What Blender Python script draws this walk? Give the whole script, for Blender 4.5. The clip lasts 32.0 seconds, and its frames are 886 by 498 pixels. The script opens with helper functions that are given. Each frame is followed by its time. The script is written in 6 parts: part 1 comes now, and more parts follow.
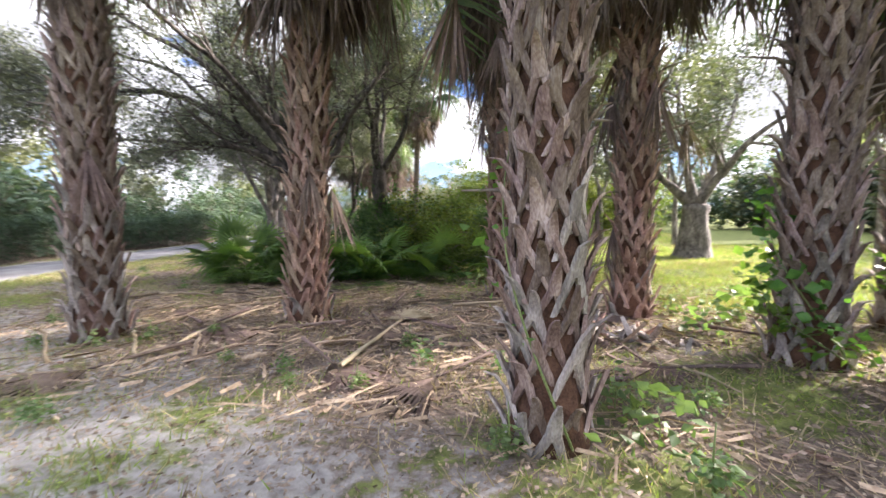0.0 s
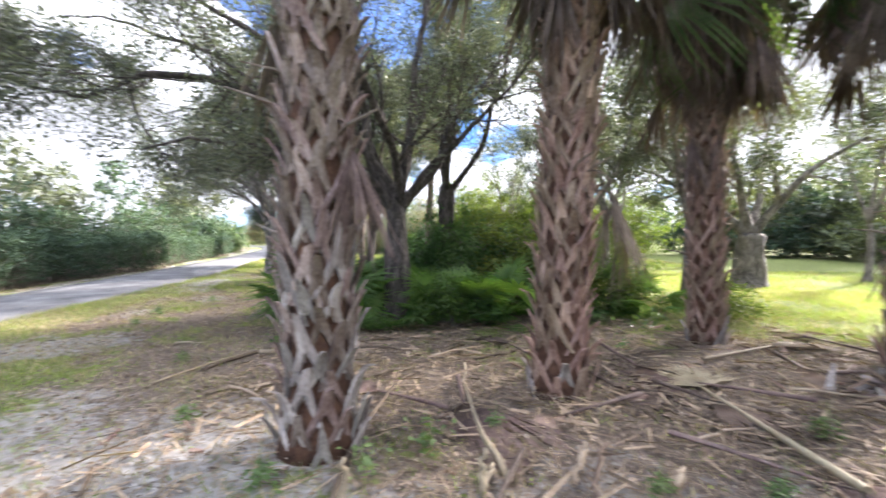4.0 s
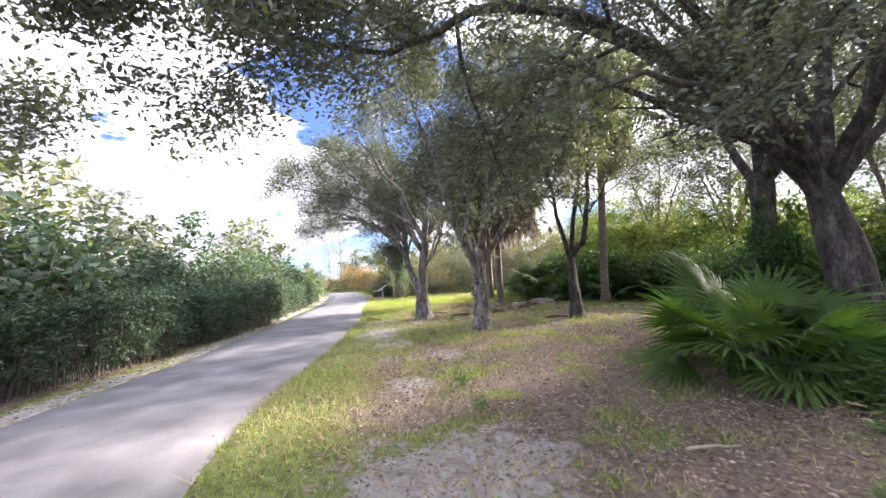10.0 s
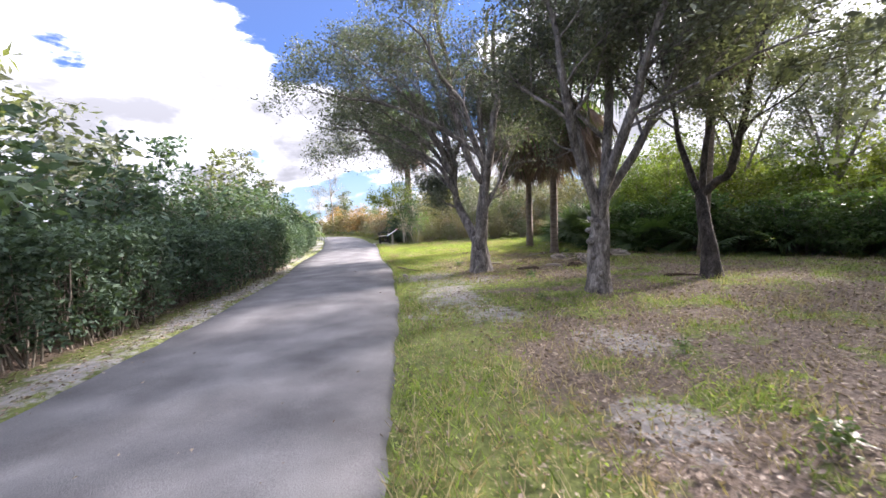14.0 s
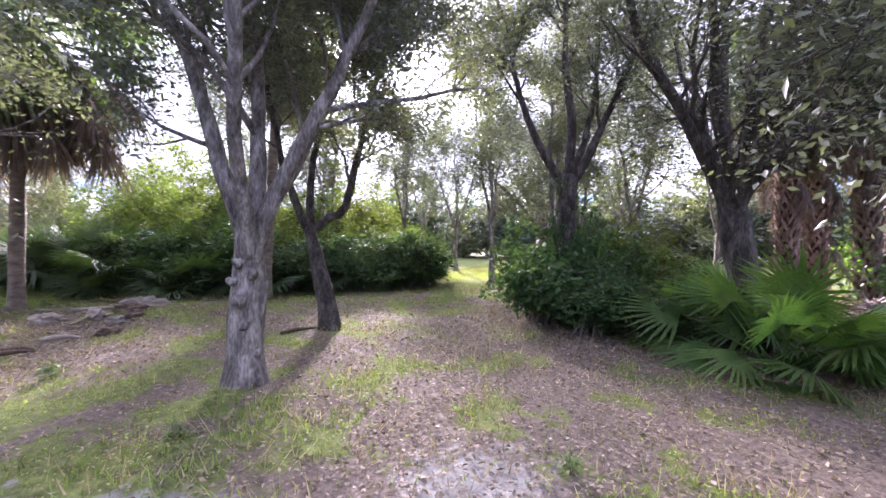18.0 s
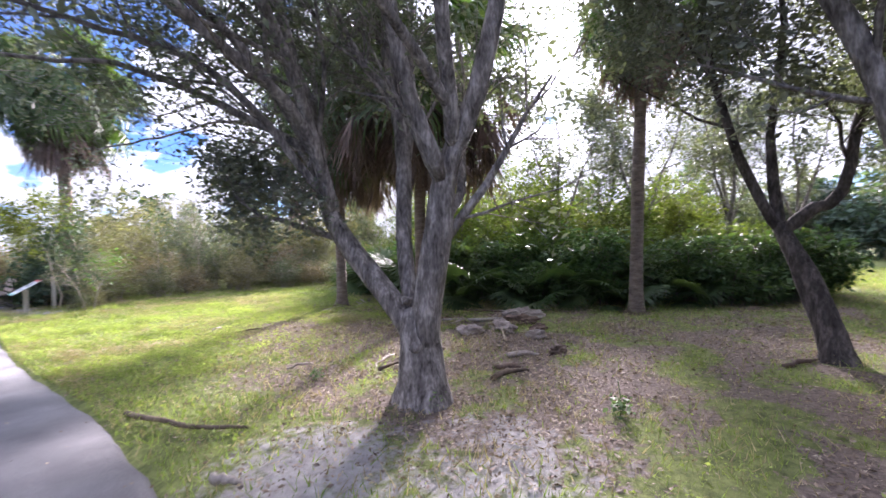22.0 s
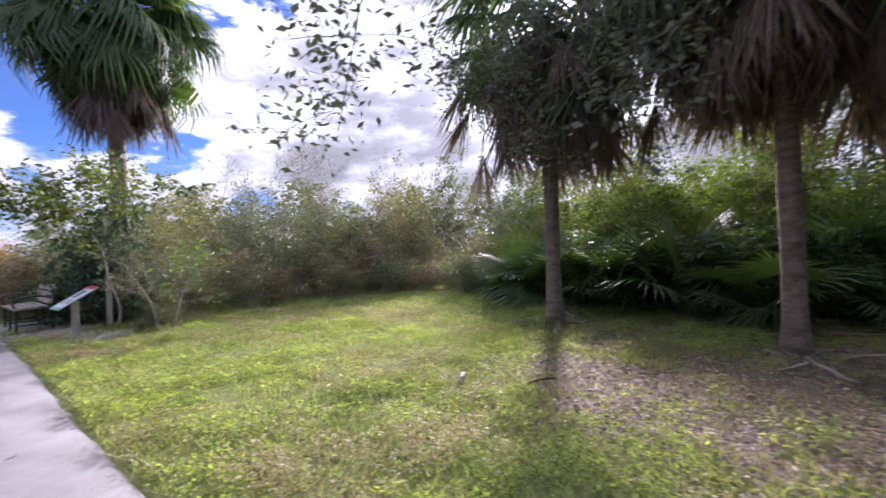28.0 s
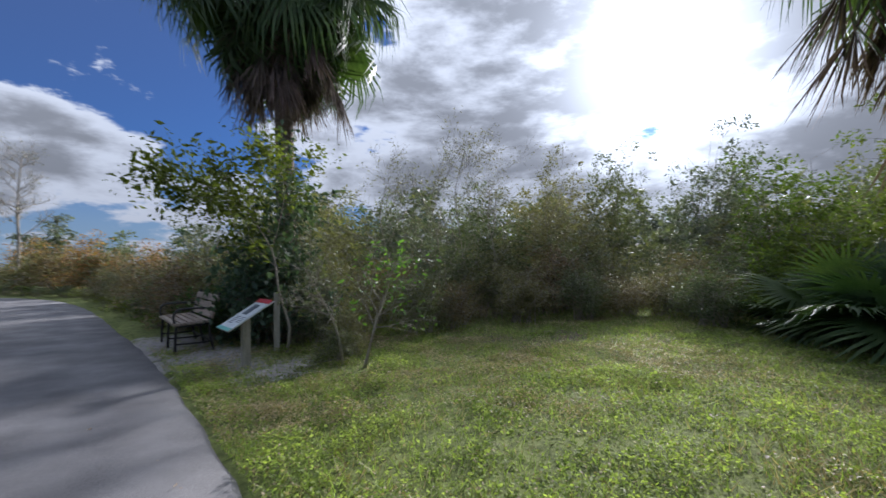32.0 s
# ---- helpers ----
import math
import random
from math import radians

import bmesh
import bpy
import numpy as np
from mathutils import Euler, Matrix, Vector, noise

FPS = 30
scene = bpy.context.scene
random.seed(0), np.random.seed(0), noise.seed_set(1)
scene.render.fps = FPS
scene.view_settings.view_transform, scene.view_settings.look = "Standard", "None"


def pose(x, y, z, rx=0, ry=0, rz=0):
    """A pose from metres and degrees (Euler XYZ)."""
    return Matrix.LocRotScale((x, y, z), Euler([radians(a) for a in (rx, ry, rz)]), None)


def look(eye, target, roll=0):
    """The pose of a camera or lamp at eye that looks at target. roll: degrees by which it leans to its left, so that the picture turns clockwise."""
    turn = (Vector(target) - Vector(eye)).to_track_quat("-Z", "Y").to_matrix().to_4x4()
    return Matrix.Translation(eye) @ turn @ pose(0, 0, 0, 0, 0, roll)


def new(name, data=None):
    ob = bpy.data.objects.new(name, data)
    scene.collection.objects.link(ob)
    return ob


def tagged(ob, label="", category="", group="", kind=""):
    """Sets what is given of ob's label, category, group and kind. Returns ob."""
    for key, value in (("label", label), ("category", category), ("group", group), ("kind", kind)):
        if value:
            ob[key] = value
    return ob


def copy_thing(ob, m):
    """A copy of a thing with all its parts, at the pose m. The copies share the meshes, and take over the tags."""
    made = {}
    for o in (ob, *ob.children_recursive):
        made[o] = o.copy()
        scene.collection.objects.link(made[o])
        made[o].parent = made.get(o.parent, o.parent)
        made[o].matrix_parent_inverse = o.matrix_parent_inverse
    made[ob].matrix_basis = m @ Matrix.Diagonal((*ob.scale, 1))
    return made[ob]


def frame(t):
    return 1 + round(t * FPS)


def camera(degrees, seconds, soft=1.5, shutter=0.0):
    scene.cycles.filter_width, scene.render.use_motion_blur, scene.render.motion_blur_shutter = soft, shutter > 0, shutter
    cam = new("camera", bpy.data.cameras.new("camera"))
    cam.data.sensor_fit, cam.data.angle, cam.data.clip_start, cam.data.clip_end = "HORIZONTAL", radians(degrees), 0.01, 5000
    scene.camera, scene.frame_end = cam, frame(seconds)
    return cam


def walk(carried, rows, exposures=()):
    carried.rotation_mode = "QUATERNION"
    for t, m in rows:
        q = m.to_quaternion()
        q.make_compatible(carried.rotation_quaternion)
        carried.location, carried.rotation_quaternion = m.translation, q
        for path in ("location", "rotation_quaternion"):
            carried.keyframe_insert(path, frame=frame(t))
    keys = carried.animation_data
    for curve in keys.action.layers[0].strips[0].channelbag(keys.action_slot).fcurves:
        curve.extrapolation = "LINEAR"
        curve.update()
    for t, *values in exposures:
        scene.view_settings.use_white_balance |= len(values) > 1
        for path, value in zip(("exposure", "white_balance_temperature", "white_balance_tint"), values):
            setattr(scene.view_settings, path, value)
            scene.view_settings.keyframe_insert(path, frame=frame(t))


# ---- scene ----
cam = camera(92.6, 32.0, shutter=0.36)
# seconds, x, y, eye height, heading, tilt, lean
PATH = [
    (0.0, 7.588, 1.743, 1.264, 14.99, -4.99, -0.97),
    (0.5, 7.121, 1.800, 1.294, 3.70, -4.71, 1.20),
    (1.0, 6.648, 1.852, 1.313, -5.16, -3.91, 2.40),
    (1.5, 6.183, 1.939, 1.325, -10.62, -3.52, 2.28),
    (2.0, 5.737, 2.087, 1.353, -15.10, -3.28, 1.88),
    (2.5, 5.295, 2.200, 1.374, -18.36, -4.09, 1.39),
    (3.0, 4.863, 2.315, 1.379, -16.85, -4.14, 0.52),
    (3.5, 4.402, 2.403, 1.387, -8.05, -2.68, -0.10),
    (4.0, 3.897, 2.401, 1.399, 4.20, -2.18, -0.18),
    (4.5, 3.372, 2.458, 1.377, 13.63, -0.80, 0.30),
    (6.5, 1.776, 2.732, 1.268, 17.65, 3.80, 0.28),
    (7.0, 1.373, 2.922, 1.288, 17.37, 3.53, -0.37),
    (7.5, 0.959, 3.144, 1.304, 17.57, 3.14, -1.47),
    (8.0, 0.540, 3.380, 1.313, 15.96, 3.83, -2.85),
    (8.5, 0.135, 3.643, 1.311, 13.11, 3.18, -4.29),
    (9.0, -0.280, 3.906, 1.309, 11.33, 2.91, -4.90),
    (9.5, -0.667, 4.155, 1.296, 8.43, 1.97, -5.09),
    (10.0, -0.995, 4.461, 1.290, 6.77, 3.12, -4.50),
    (10.5, -1.323, 4.734, 1.284, 8.22, 2.97, -3.38),
    (11.0, -1.637, 4.996, 1.277, 9.26, 2.05, -2.60),
    (11.5, -1.946, 5.291, 1.272, 9.68, 1.23, -2.29),
    (12.0, -2.254, 5.612, 1.263, 8.93, -0.51, -2.29),
    (12.5, -2.534, 5.941, 1.256, 7.97, -2.19, -2.60),
    (13.0, -2.778, 6.289, 1.260, 6.48, -3.27, -2.58),
    (13.5, -3.008, 6.639, 1.261, 5.30, -4.33, -2.90),
    (15.5, -3.666, 8.359, 1.280, -4.70, -3.24, -1.32),
    (16.0, -3.769, 8.753, 1.300, -15.92, -2.99, -0.66),
    (16.5, -3.812, 9.135, 1.328, -29.17, -2.28, -0.10),
    (17.0, -3.852, 9.545, 1.358, -42.25, -1.71, 0.32),
    (17.5, -3.926, 9.940, 1.373, -54.23, -1.61, 0.48),
    (18.0, -4.021, 10.307, 1.375, -63.04, -1.60, 0.84),
    (18.5, -4.136, 10.708, 1.379, -66.01, -1.70, 1.44),
    (19.0, -4.302, 11.146, 1.368, -60.11, -2.39, 1.27),
    (19.5, -4.467, 11.592, 1.352, -48.70, -2.60, 0.37),
    (20.0, -4.631, 11.995, 1.343, -37.51, -2.62, -0.08),
    (20.5, -4.795, 12.360, 1.339, -29.35, -2.45, -0.20),
    (21.0, -4.973, 12.657, 1.350, -26.58, -1.16, -1.23),
    (21.5, -5.112, 13.010, 1.369, -28.94, -1.12, -1.84),
    (22.0, -5.219, 13.437, 1.392, -36.08, -0.64, -1.91),
    (22.5, -5.298, 13.885, 1.411, -45.78, 0.12, -1.18),
    (23.0, -5.384, 14.295, 1.415, -55.64, 0.57, 0.07),
    (23.5, -5.485, 14.691, 1.410, -64.30, 0.94, 1.87),
    (24.0, -5.543, 15.146, 1.391, -64.36, -0.11, 2.84),
    (24.5, -5.632, 15.620, 1.362, -55.64, -1.04, 2.09),
    (25.0, -5.731, 16.074, 1.351, -45.68, -0.94, 0.65),
    (25.5, -5.850, 16.538, 1.362, -38.83, 0.84, -0.41),
    (27.5, -6.396, 18.253, 1.289, -41.66, 1.06, -2.00),
    (28.0, -6.576, 18.652, 1.290, -35.95, -0.41, -2.23),
    (28.5, -6.764, 19.072, 1.304, -30.63, -0.55, -2.95),
    (29.0, -6.899, 19.508, 1.311, -26.55, -0.38, -3.50),
    (29.5, -6.984, 19.961, 1.304, -23.66, 0.22, -3.52),
    (30.0, -7.068, 20.415, 1.288, -20.76, 0.50, -3.21),
    (30.5, -7.143, 20.857, 1.275, -18.23, 0.90, -2.64),
    (31.0, -7.214, 21.296, 1.270, -15.87, 1.80, -1.92),
    (31.5, -7.291, 21.719, 1.269, -17.64, 2.86, -1.13),
    (32.0, -7.370, 22.134, 1.269, -24.40, 1.95, -0.77),
]
EXPOSURE = [(0.0, 2.85, 6300, 21), (2.0, 3.05, 6250, 21), (4.5, 3.0, 6100, 18), (7.0, 2.85, 6200, 25), (9.0, 2.85, 6250, 26), (13.0, 2.4, 6200, 24), (16.0, 2.45, 6000, 26), (18.0, 3.0, 5700, 38), (20.0, 2.7, 5600, 38), (21.0, 2.6, 5800, 33), (23.0, 2.66, 5700, 31), (24.2, 2.85, 5600, 30), (25.0, 2.35, 5600, 36), (25.5, 2.25, 5650, 36), (27.5, 1.9, 5750, 35), (29.0, 1.52, 5950, 25), (30.5, 1.1, 6050, 13), (32.0, 0.8, 5600, 17)]
walk(cam, [(t, pose(x, y, z, 90 + tilt, 0, head) @ pose(0, 0, 0, 0, 0, lean))
           for t, x, y, z, head, tilt, lean in PATH], EXPOSURE)

# ---- world and sun ----
SUN_AZ, SUN_EL = 52.0, 22.0        # degrees clockwise from +y, degrees above the horizon


# cloud banks and clear spaces: azimuth, elevation, inner and outer reach in degrees, how much more cloud
BANKS = [(-6, 28, 13, 23, -0.22), (-31, 14, 4, 9, 0.15), (-22, 12.5, 3.5, 8, 0.16), (-14, 11, 3, 7, 0.15), (-22, 7.0, 1.5, 4.5, 0.12), (-12, 6.8, 1.5, 4.5, 0.12), (-3, 8, 2, 6, 0.13), (50, 27, 30, 50, 0.26), (17, 16, 5, 15, 0.13), (-52, 18, 14, 26, 0.22), (-39, 8, 6, 12, 0.18), (-29, 8, 3, 8, 0.16), (100, 20, 20, 40, 0.15)]


def aim(azimuth, elevation):
    a, e = radians(azimuth), radians(elevation)
    return (math.sin(a) * math.cos(e), math.cos(a) * math.cos(e), math.sin(e))


FLAT = 1.7


def flattened(d):
    return Vector((d[0], d[1], d[2] * FLAT)).normalized()


def world_sky():
    w = bpy.data.worlds.new("sky")
    scene.world = w
    w.use_nodes = True
    nt = w.node_tree
    nt.nodes.clear()
    N, L = nt.nodes.new, nt.links.new

    def math_node(op, a, b):
        n = N("ShaderNodeMath"); n.operation = op
        for k, v in enumerate((a, b)):
            if isinstance(v, (int, float)):
                n.inputs[k].default_value = v
            else:
                L(v, n.inputs[k])
        return n.outputs[0]

    def ranged(value, a, b, c, d, kind="SMOOTHSTEP"):
        n = N("ShaderNodeMapRange"); n.interpolation_type = kind
        for k, v in zip(("From Min", "From Max", "To Min", "To Max"), (a, b, c, d)):
            n.inputs[k].default_value = v
        L(value, n.inputs["Value"])
        return n.outputs[0]

    def facing(source, direction):
        n = N("ShaderNodeVectorMath"); n.operation = "DOT_PRODUCT"
        L(source, n.inputs[0]); n.inputs[1].default_value = direction
        return n.outputs["Value"]

    out, bg = N("ShaderNodeOutputWorld"), N("ShaderNodeBackground")
    sky = N("ShaderNodeTexSky")
    sky.sky_type, sky.sun_disc = "NISHITA", False
    sky.sun_elevation, sky.sun_rotation = radians(SUN_EL), radians(SUN_AZ)
    sky.air_density, sky.dust_density, sky.ozone_density = 1.0, 0.4, 3.0
    co, sep = N("ShaderNodeTexCoord"), N("ShaderNodeSeparateXYZ")
    L(co.outputs["Generated"], sep.inputs[0])
    up = math_node("MAXIMUM", sep.outputs["Z"], 0.0)
    # directions flattened towards the horizon, so that the banks lie long and low
    squash, flat = N("ShaderNodeMapping"), N("ShaderNodeVectorMath")
    squash.inputs["Scale"].default_value = (1.0, 1.0, FLAT)
    flat.operation = "NORMALIZE"
    L(co.outputs["Generated"], squash.inputs[0]); L(squash.outputs[0], flat.inputs[0])
    # heaped clouds: noise over the dome, flattened towards the horizon
    mp = N("ShaderNodeMapping")
    mp.inputs["Location"].default_value, mp.inputs["Scale"].default_value = (3.1, 1.7, 0.4), (1.0, 1.0, 2.6)
    L(co.outputs["Generated"], mp.inputs[0])
    no = N("ShaderNodeTexNoise")
    no.inputs["Scale"].default_value, no.inputs["Detail"].default_value = 3.4, 12
    no.inputs["Roughness"].default_value, no.inputs["Distortion"].default_value = 0.6, 0.1
    L(mp.outputs[0], no.inputs["Vector"])
    thick = ranged(no.outputs["Fac"], 0.2, 0.8, 0.02, 0.98, "LINEAR")
    for azimuth, elevation, inner, outer, more in BANKS:
        lobe = ranged(facing(flat.outputs[0], flattened(aim(azimuth, elevation))), math.cos(radians(outer)), math.cos(radians(inner)), 0.0, more)
        thick = math_node("ADD", thick, lobe)
    cover = ranged(thick, 0.47, 0.58, 0.06, 1.0)
    core = ranged(thick, 0.60, 0.92, 1.0, 0.40)           # thick cores are greyer than the rims
    zenith = ranged(up, 0.0, 1.0, 0.74, 2.4, "LINEAR")     # a cloudy sky grows brighter towards the zenith
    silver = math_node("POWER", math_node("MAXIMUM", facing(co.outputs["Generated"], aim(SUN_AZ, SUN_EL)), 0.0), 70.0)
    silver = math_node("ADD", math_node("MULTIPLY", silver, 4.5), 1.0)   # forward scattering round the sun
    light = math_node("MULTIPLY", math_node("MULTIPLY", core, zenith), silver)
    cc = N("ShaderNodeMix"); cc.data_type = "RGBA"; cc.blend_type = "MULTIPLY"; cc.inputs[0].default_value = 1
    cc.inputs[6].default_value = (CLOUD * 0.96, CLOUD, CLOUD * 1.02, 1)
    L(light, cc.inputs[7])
    deep = N("ShaderNodeMix"); deep.data_type = "RGBA"; deep.blend_type = "MULTIPLY"; deep.inputs[0].default_value = 1
    deep.inputs[7].default_value = CLEAR
    L(sky.outputs[0], deep.inputs[6])
    haze = N("ShaderNodeMix"); haze.data_type = "RGBA"      # pale air near the horizon
    haze.inputs[7].default_value = (CLOUD * 0.42, CLOUD * 0.56, CLOUD * 0.66, 1)
    L(ranged(up, 0.02, 0.24, 0.75, 0.0), haze.inputs[0]); L(deep.outputs[2], haze.inputs[6])
    mix = N("ShaderNodeMix"); mix.data_type = "RGBA"
    L(cover, mix.inputs[0]); L(haze.outputs[2], mix.inputs[6]); L(cc.outputs[2], mix.inputs[7])
    L(mix.outputs[2], bg.inputs["Color"])
    bg.inputs["Strength"].default_value = SKY
    L(bg.outputs[0], out.inputs[0])


CLOUD, SKY, CLEAR = 6.0, 0.058, (0.20, 0.42, 0.72, 1)
world_sky()
lamp = bpy.data.lights.new("sun", "SUN")
lamp.energy, lamp.angle, lamp.color = 4.4, radians(6.0), (1.0, 0.92, 0.80)
az, el = radians(SUN_AZ), radians(SUN_EL)
to_sun = Vector((math.sin(az) * math.cos(el), math.cos(az) * math.cos(el), math.sin(el)))
new("sun", lamp).matrix_world = look(to_sun * 60, (0, 0, 0))


# ---- materials ----
def material(name, dark, light, scale=6.0, rough=0.8, bump=0.3, fine=60.0, through_light=0.0, vary=0.0, stretch=(1, 1, 1), third=None, spec=0.3):
    """A rough surface of two or three colours mixed by coarse and fine noise; vary: change from piece to piece."""
    m = bpy.data.materials.new(name)
    m.use_nodes = True
    nt = m.node_tree
    nt.nodes.clear()
    N, L = nt.nodes.new, nt.links.new
    out, bs = N("ShaderNodeOutputMaterial"), N("ShaderNodeBsdfPrincipled")
    co, mp = N("ShaderNodeTexCoord"), N("ShaderNodeMapping")
    mp.inputs["Scale"].default_value = stretch
    info = N("ShaderNodeObjectInfo")
    ad = N("ShaderNodeVectorMath"); ad.operation = "ADD"
    L(co.outputs["Object"], mp.inputs[0]); L(mp.outputs[0], ad.inputs[0])
    mu = N("ShaderNodeMath"); mu.operation = "MULTIPLY"; mu.inputs[1].default_value = 37.0
    L(info.outputs["Random"], mu.inputs[0]); L(mu.outputs[0], ad.inputs[1])
    a, b = N("ShaderNodeTexNoise"), N("ShaderNodeTexNoise")
    a.inputs["Scale"].default_value, a.inputs["Detail"].default_value = scale, 5
    b.inputs["Scale"].default_value, b.inputs["Detail"].default_value = fine, 3
    for n in (a, b):
        L(ad.outputs[0], n.inputs["Vector"])
    av = N("ShaderNodeMath"); av.operation = "MULTIPLY_ADD"
    av.inputs[1].default_value, av.inputs[2].default_value = 0.6, 0.0
    L(b.outputs["Fac"], av.inputs[0])
    sm = N("ShaderNodeMath"); sm.operation = "MULTIPLY_ADD"; sm.inputs[1].default_value = 0.9
    L(a.outputs["Fac"], sm.inputs[0]); L(av.outputs[0], sm.inputs[2])
    rp = N("ShaderNodeValToRGB")
    rp.color_ramp.elements[0].position, rp.color_ramp.elements[1].position = 0.52, 0.98
    rp.color_ramp.elements[0].color, rp.color_ramp.elements[1].color = (*dark, 1), (*light, 1)
    if third:
        e = rp.color_ramp.elements.new(0.76)
        e.color = (*third, 1)
    L(sm.outputs[0], rp.inputs[0])
    col = rp.outputs[0]
    if vary:
        hs, geo = N("ShaderNodeHueSaturation"), N("ShaderNodeNewGeometry")
        mr, mh = N("ShaderNodeMapRange"), N("ShaderNodeMapRange")
        mr.inputs["To Min"].default_value, mr.inputs["To Max"].default_value = 1 - vary, 1 + vary
        mh.inputs["To Min"].default_value, mh.inputs["To Max"].default_value = 0.5 - vary * 0.07, 0.5 + vary * 0.05
        s2 = N("ShaderNodeMath"); s2.operation = "ADD"
        L(geo.outputs["Random Per Island"], s2.inputs[0]); L(info.outputs["Random"], s2.inputs[1])
        fr = N("ShaderNodeMath"); fr.operation = "FRACT"
        L(s2.outputs[0], fr.inputs[0])
        L(fr.outputs[0], mr.inputs["Value"]); L(info.outputs["Random"], mh.inputs["Value"])
        L(mr.outputs[0], hs.inputs["Value"]); L(mh.outputs[0], hs.inputs["Hue"]); L(col, hs.inputs["Color"])
        col = hs.outputs[0]
    L(col, bs.inputs["Base Color"])
    bs.inputs["Roughness"].default_value = rough
    bs.inputs["Specular IOR Level"].default_value = spec
    if bump:
        bp = N("ShaderNodeBump"); bp.inputs["Strength"].default_value, bp.inputs["Distance"].default_value = bump, 0.02
        L(sm.outputs[0], bp.inputs["Height"]); L(bp.outputs[0], bs.inputs["Normal"])
    if through_light:
        tr, mx = N("ShaderNodeBsdfTranslucent"), N("ShaderNodeMixShader")
        warm = N("ShaderNodeMix"); warm.data_type = "RGBA"; warm.blend_type = "MULTIPLY"; warm.inputs[0].default_value = 1
        warm.inputs[7].default_value = (1.35, 1.5, 0.55, 1)
        L(col, warm.inputs[6]); L(warm.outputs[2], tr.inputs["Color"])
        mx.inputs[0].default_value = through_light
        L(bs.outputs[0], mx.inputs[1]); L(tr.outputs[0], mx.inputs[2]); L(mx.outputs[0], out.inputs[0])
    else:
        L(bs.outputs[0], out.inputs[0])
    return m


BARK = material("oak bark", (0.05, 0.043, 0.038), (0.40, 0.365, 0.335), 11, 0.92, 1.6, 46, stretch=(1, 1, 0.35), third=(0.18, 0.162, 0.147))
# darker bark of three oaks; their shade and backlight are mixed into its colour
DARK_SHADED_BARK = material("dark shaded oak bark", (0.024, 0.02, 0.018), (0.175, 0.15, 0.134), 11, 0.92, 1.6, 46, stretch=(1, 1, 0.35), third=(0.074, 0.064, 0.057))
PALM_BARK = material("palm bark", (0.10, 0.075, 0.06), (0.30, 0.25, 0.20), 6, 0.9, 0.7, 40, stretch=(1, 1, 3))
BOOT = material("leaf boots", (0.10, 0.066, 0.05), (0.40, 0.33, 0.285), 5, 0.85, 0.6, 50, vary=0.35, stretch=(2, 2, 0.6), third=(0.225, 0.168, 0.138))
# reddish boots; the warm sunlight on three palms is part of this colour
BOOT_SUNLIT = material("reddish sunlit leaf boots", (0.13, 0.075, 0.048), (0.47, 0.35, 0.265), 5, 0.85, 0.6, 50, vary=0.35, stretch=(2, 2, 0.6), third=(0.27, 0.188, 0.14))
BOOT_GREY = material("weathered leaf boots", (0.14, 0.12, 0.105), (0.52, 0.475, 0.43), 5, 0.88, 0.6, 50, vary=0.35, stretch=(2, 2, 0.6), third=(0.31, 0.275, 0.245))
FIBRE = material("palm fibre", (0.05, 0.026, 0.017), (0.15, 0.08, 0.05), 12, 0.95, 0.7, 70)
OAK_LEAF = material("oak leaves", (0.098, 0.113, 0.092), (0.19, 0.208, 0.162), 3, 0.5, 0, 30, 0.24, 0.35)
DEEP_LEAF = material("deep green leaves", (0.04, 0.082, 0.034), (0.10, 0.16, 0.06), 3, 0.6, 0, 30, 0.3, 0.35, spec=0.15)
GLOSS_LEAF = material("glossy dark leaves", (0.038, 0.076, 0.032), (0.098, 0.16, 0.062), 3, 0.52, 0, 30, 0.28, 0.4, spec=0.18)
BROAD_LEAF = material("broad shrub leaves", (0.05, 0.105, 0.03), (0.13, 0.21, 0.06), 3, 0.45, 0, 30, 0.4, 0.35)
HEDGE_LEAF = material("hedge leaves", (0.045, 0.078, 0.060), (0.11, 0.155, 0.105), 2, 0.6, 0, 30, 0.26, 0.4, spec=0.2)
BUSH_LEAF = material("bush leaves", (0.06, 0.09, 0.025), (0.16, 0.195, 0.053), 2, 0.62, 0, 30, 0.42, 0.35, spec=0.15)
DRY_LEAF = material("dry bush leaves", (0.13, 0.125, 0.07), (0.25, 0.24, 0.125), 2, 0.6, 0, 30, 0.3, 0.35)
GREY_LEAF = material("grey-green bush leaves", (0.085, 0.10, 0.06), (0.18, 0.20, 0.115), 2, 0.6, 0, 30, 0.3, 0.4)
RUSSET_LEAF = material("russet bush leaves", (0.13, 0.095, 0.06), (0.25, 0.20, 0.12), 2, 0.6, 0, 30, 0.3, 0.4)
VINE_LEAF = material("vine leaves", (0.06, 0.14, 0.03), (0.14, 0.26, 0.06), 3, 0.4, 0, 30, 0.45, 0.3)
ORANGE_LEAF = material("autumn leaves", (0.24, 0.14, 0.06), (0.36, 0.23, 0.11), 2, 0.6, 0, 30, 0.35, 0.35)
WEED_LEAF = material("young weed leaves", (0.08, 0.13, 0.055), (0.17, 0.24, 0.10), 3, 0.5, 0, 30, 0.35, 0.3)
FROND = material("palm frond green", (0.04, 0.075, 0.03), (0.10, 0.15, 0.06), 3, 0.55, 0, 40, 0.3, 0.3)
PALMETTO = material("palmetto green", (0.055, 0.12, 0.034), (0.14, 0.235, 0.07), 3, 0.58, 0, 40, 0.42, 0.3)
DEAD_FROND = material("dead palm frond", (0.09, 0.066, 0.057), (0.25, 0.19, 0.162), 4, 0.85, 0, 40, 0.1, 0.3, spec=0.15)
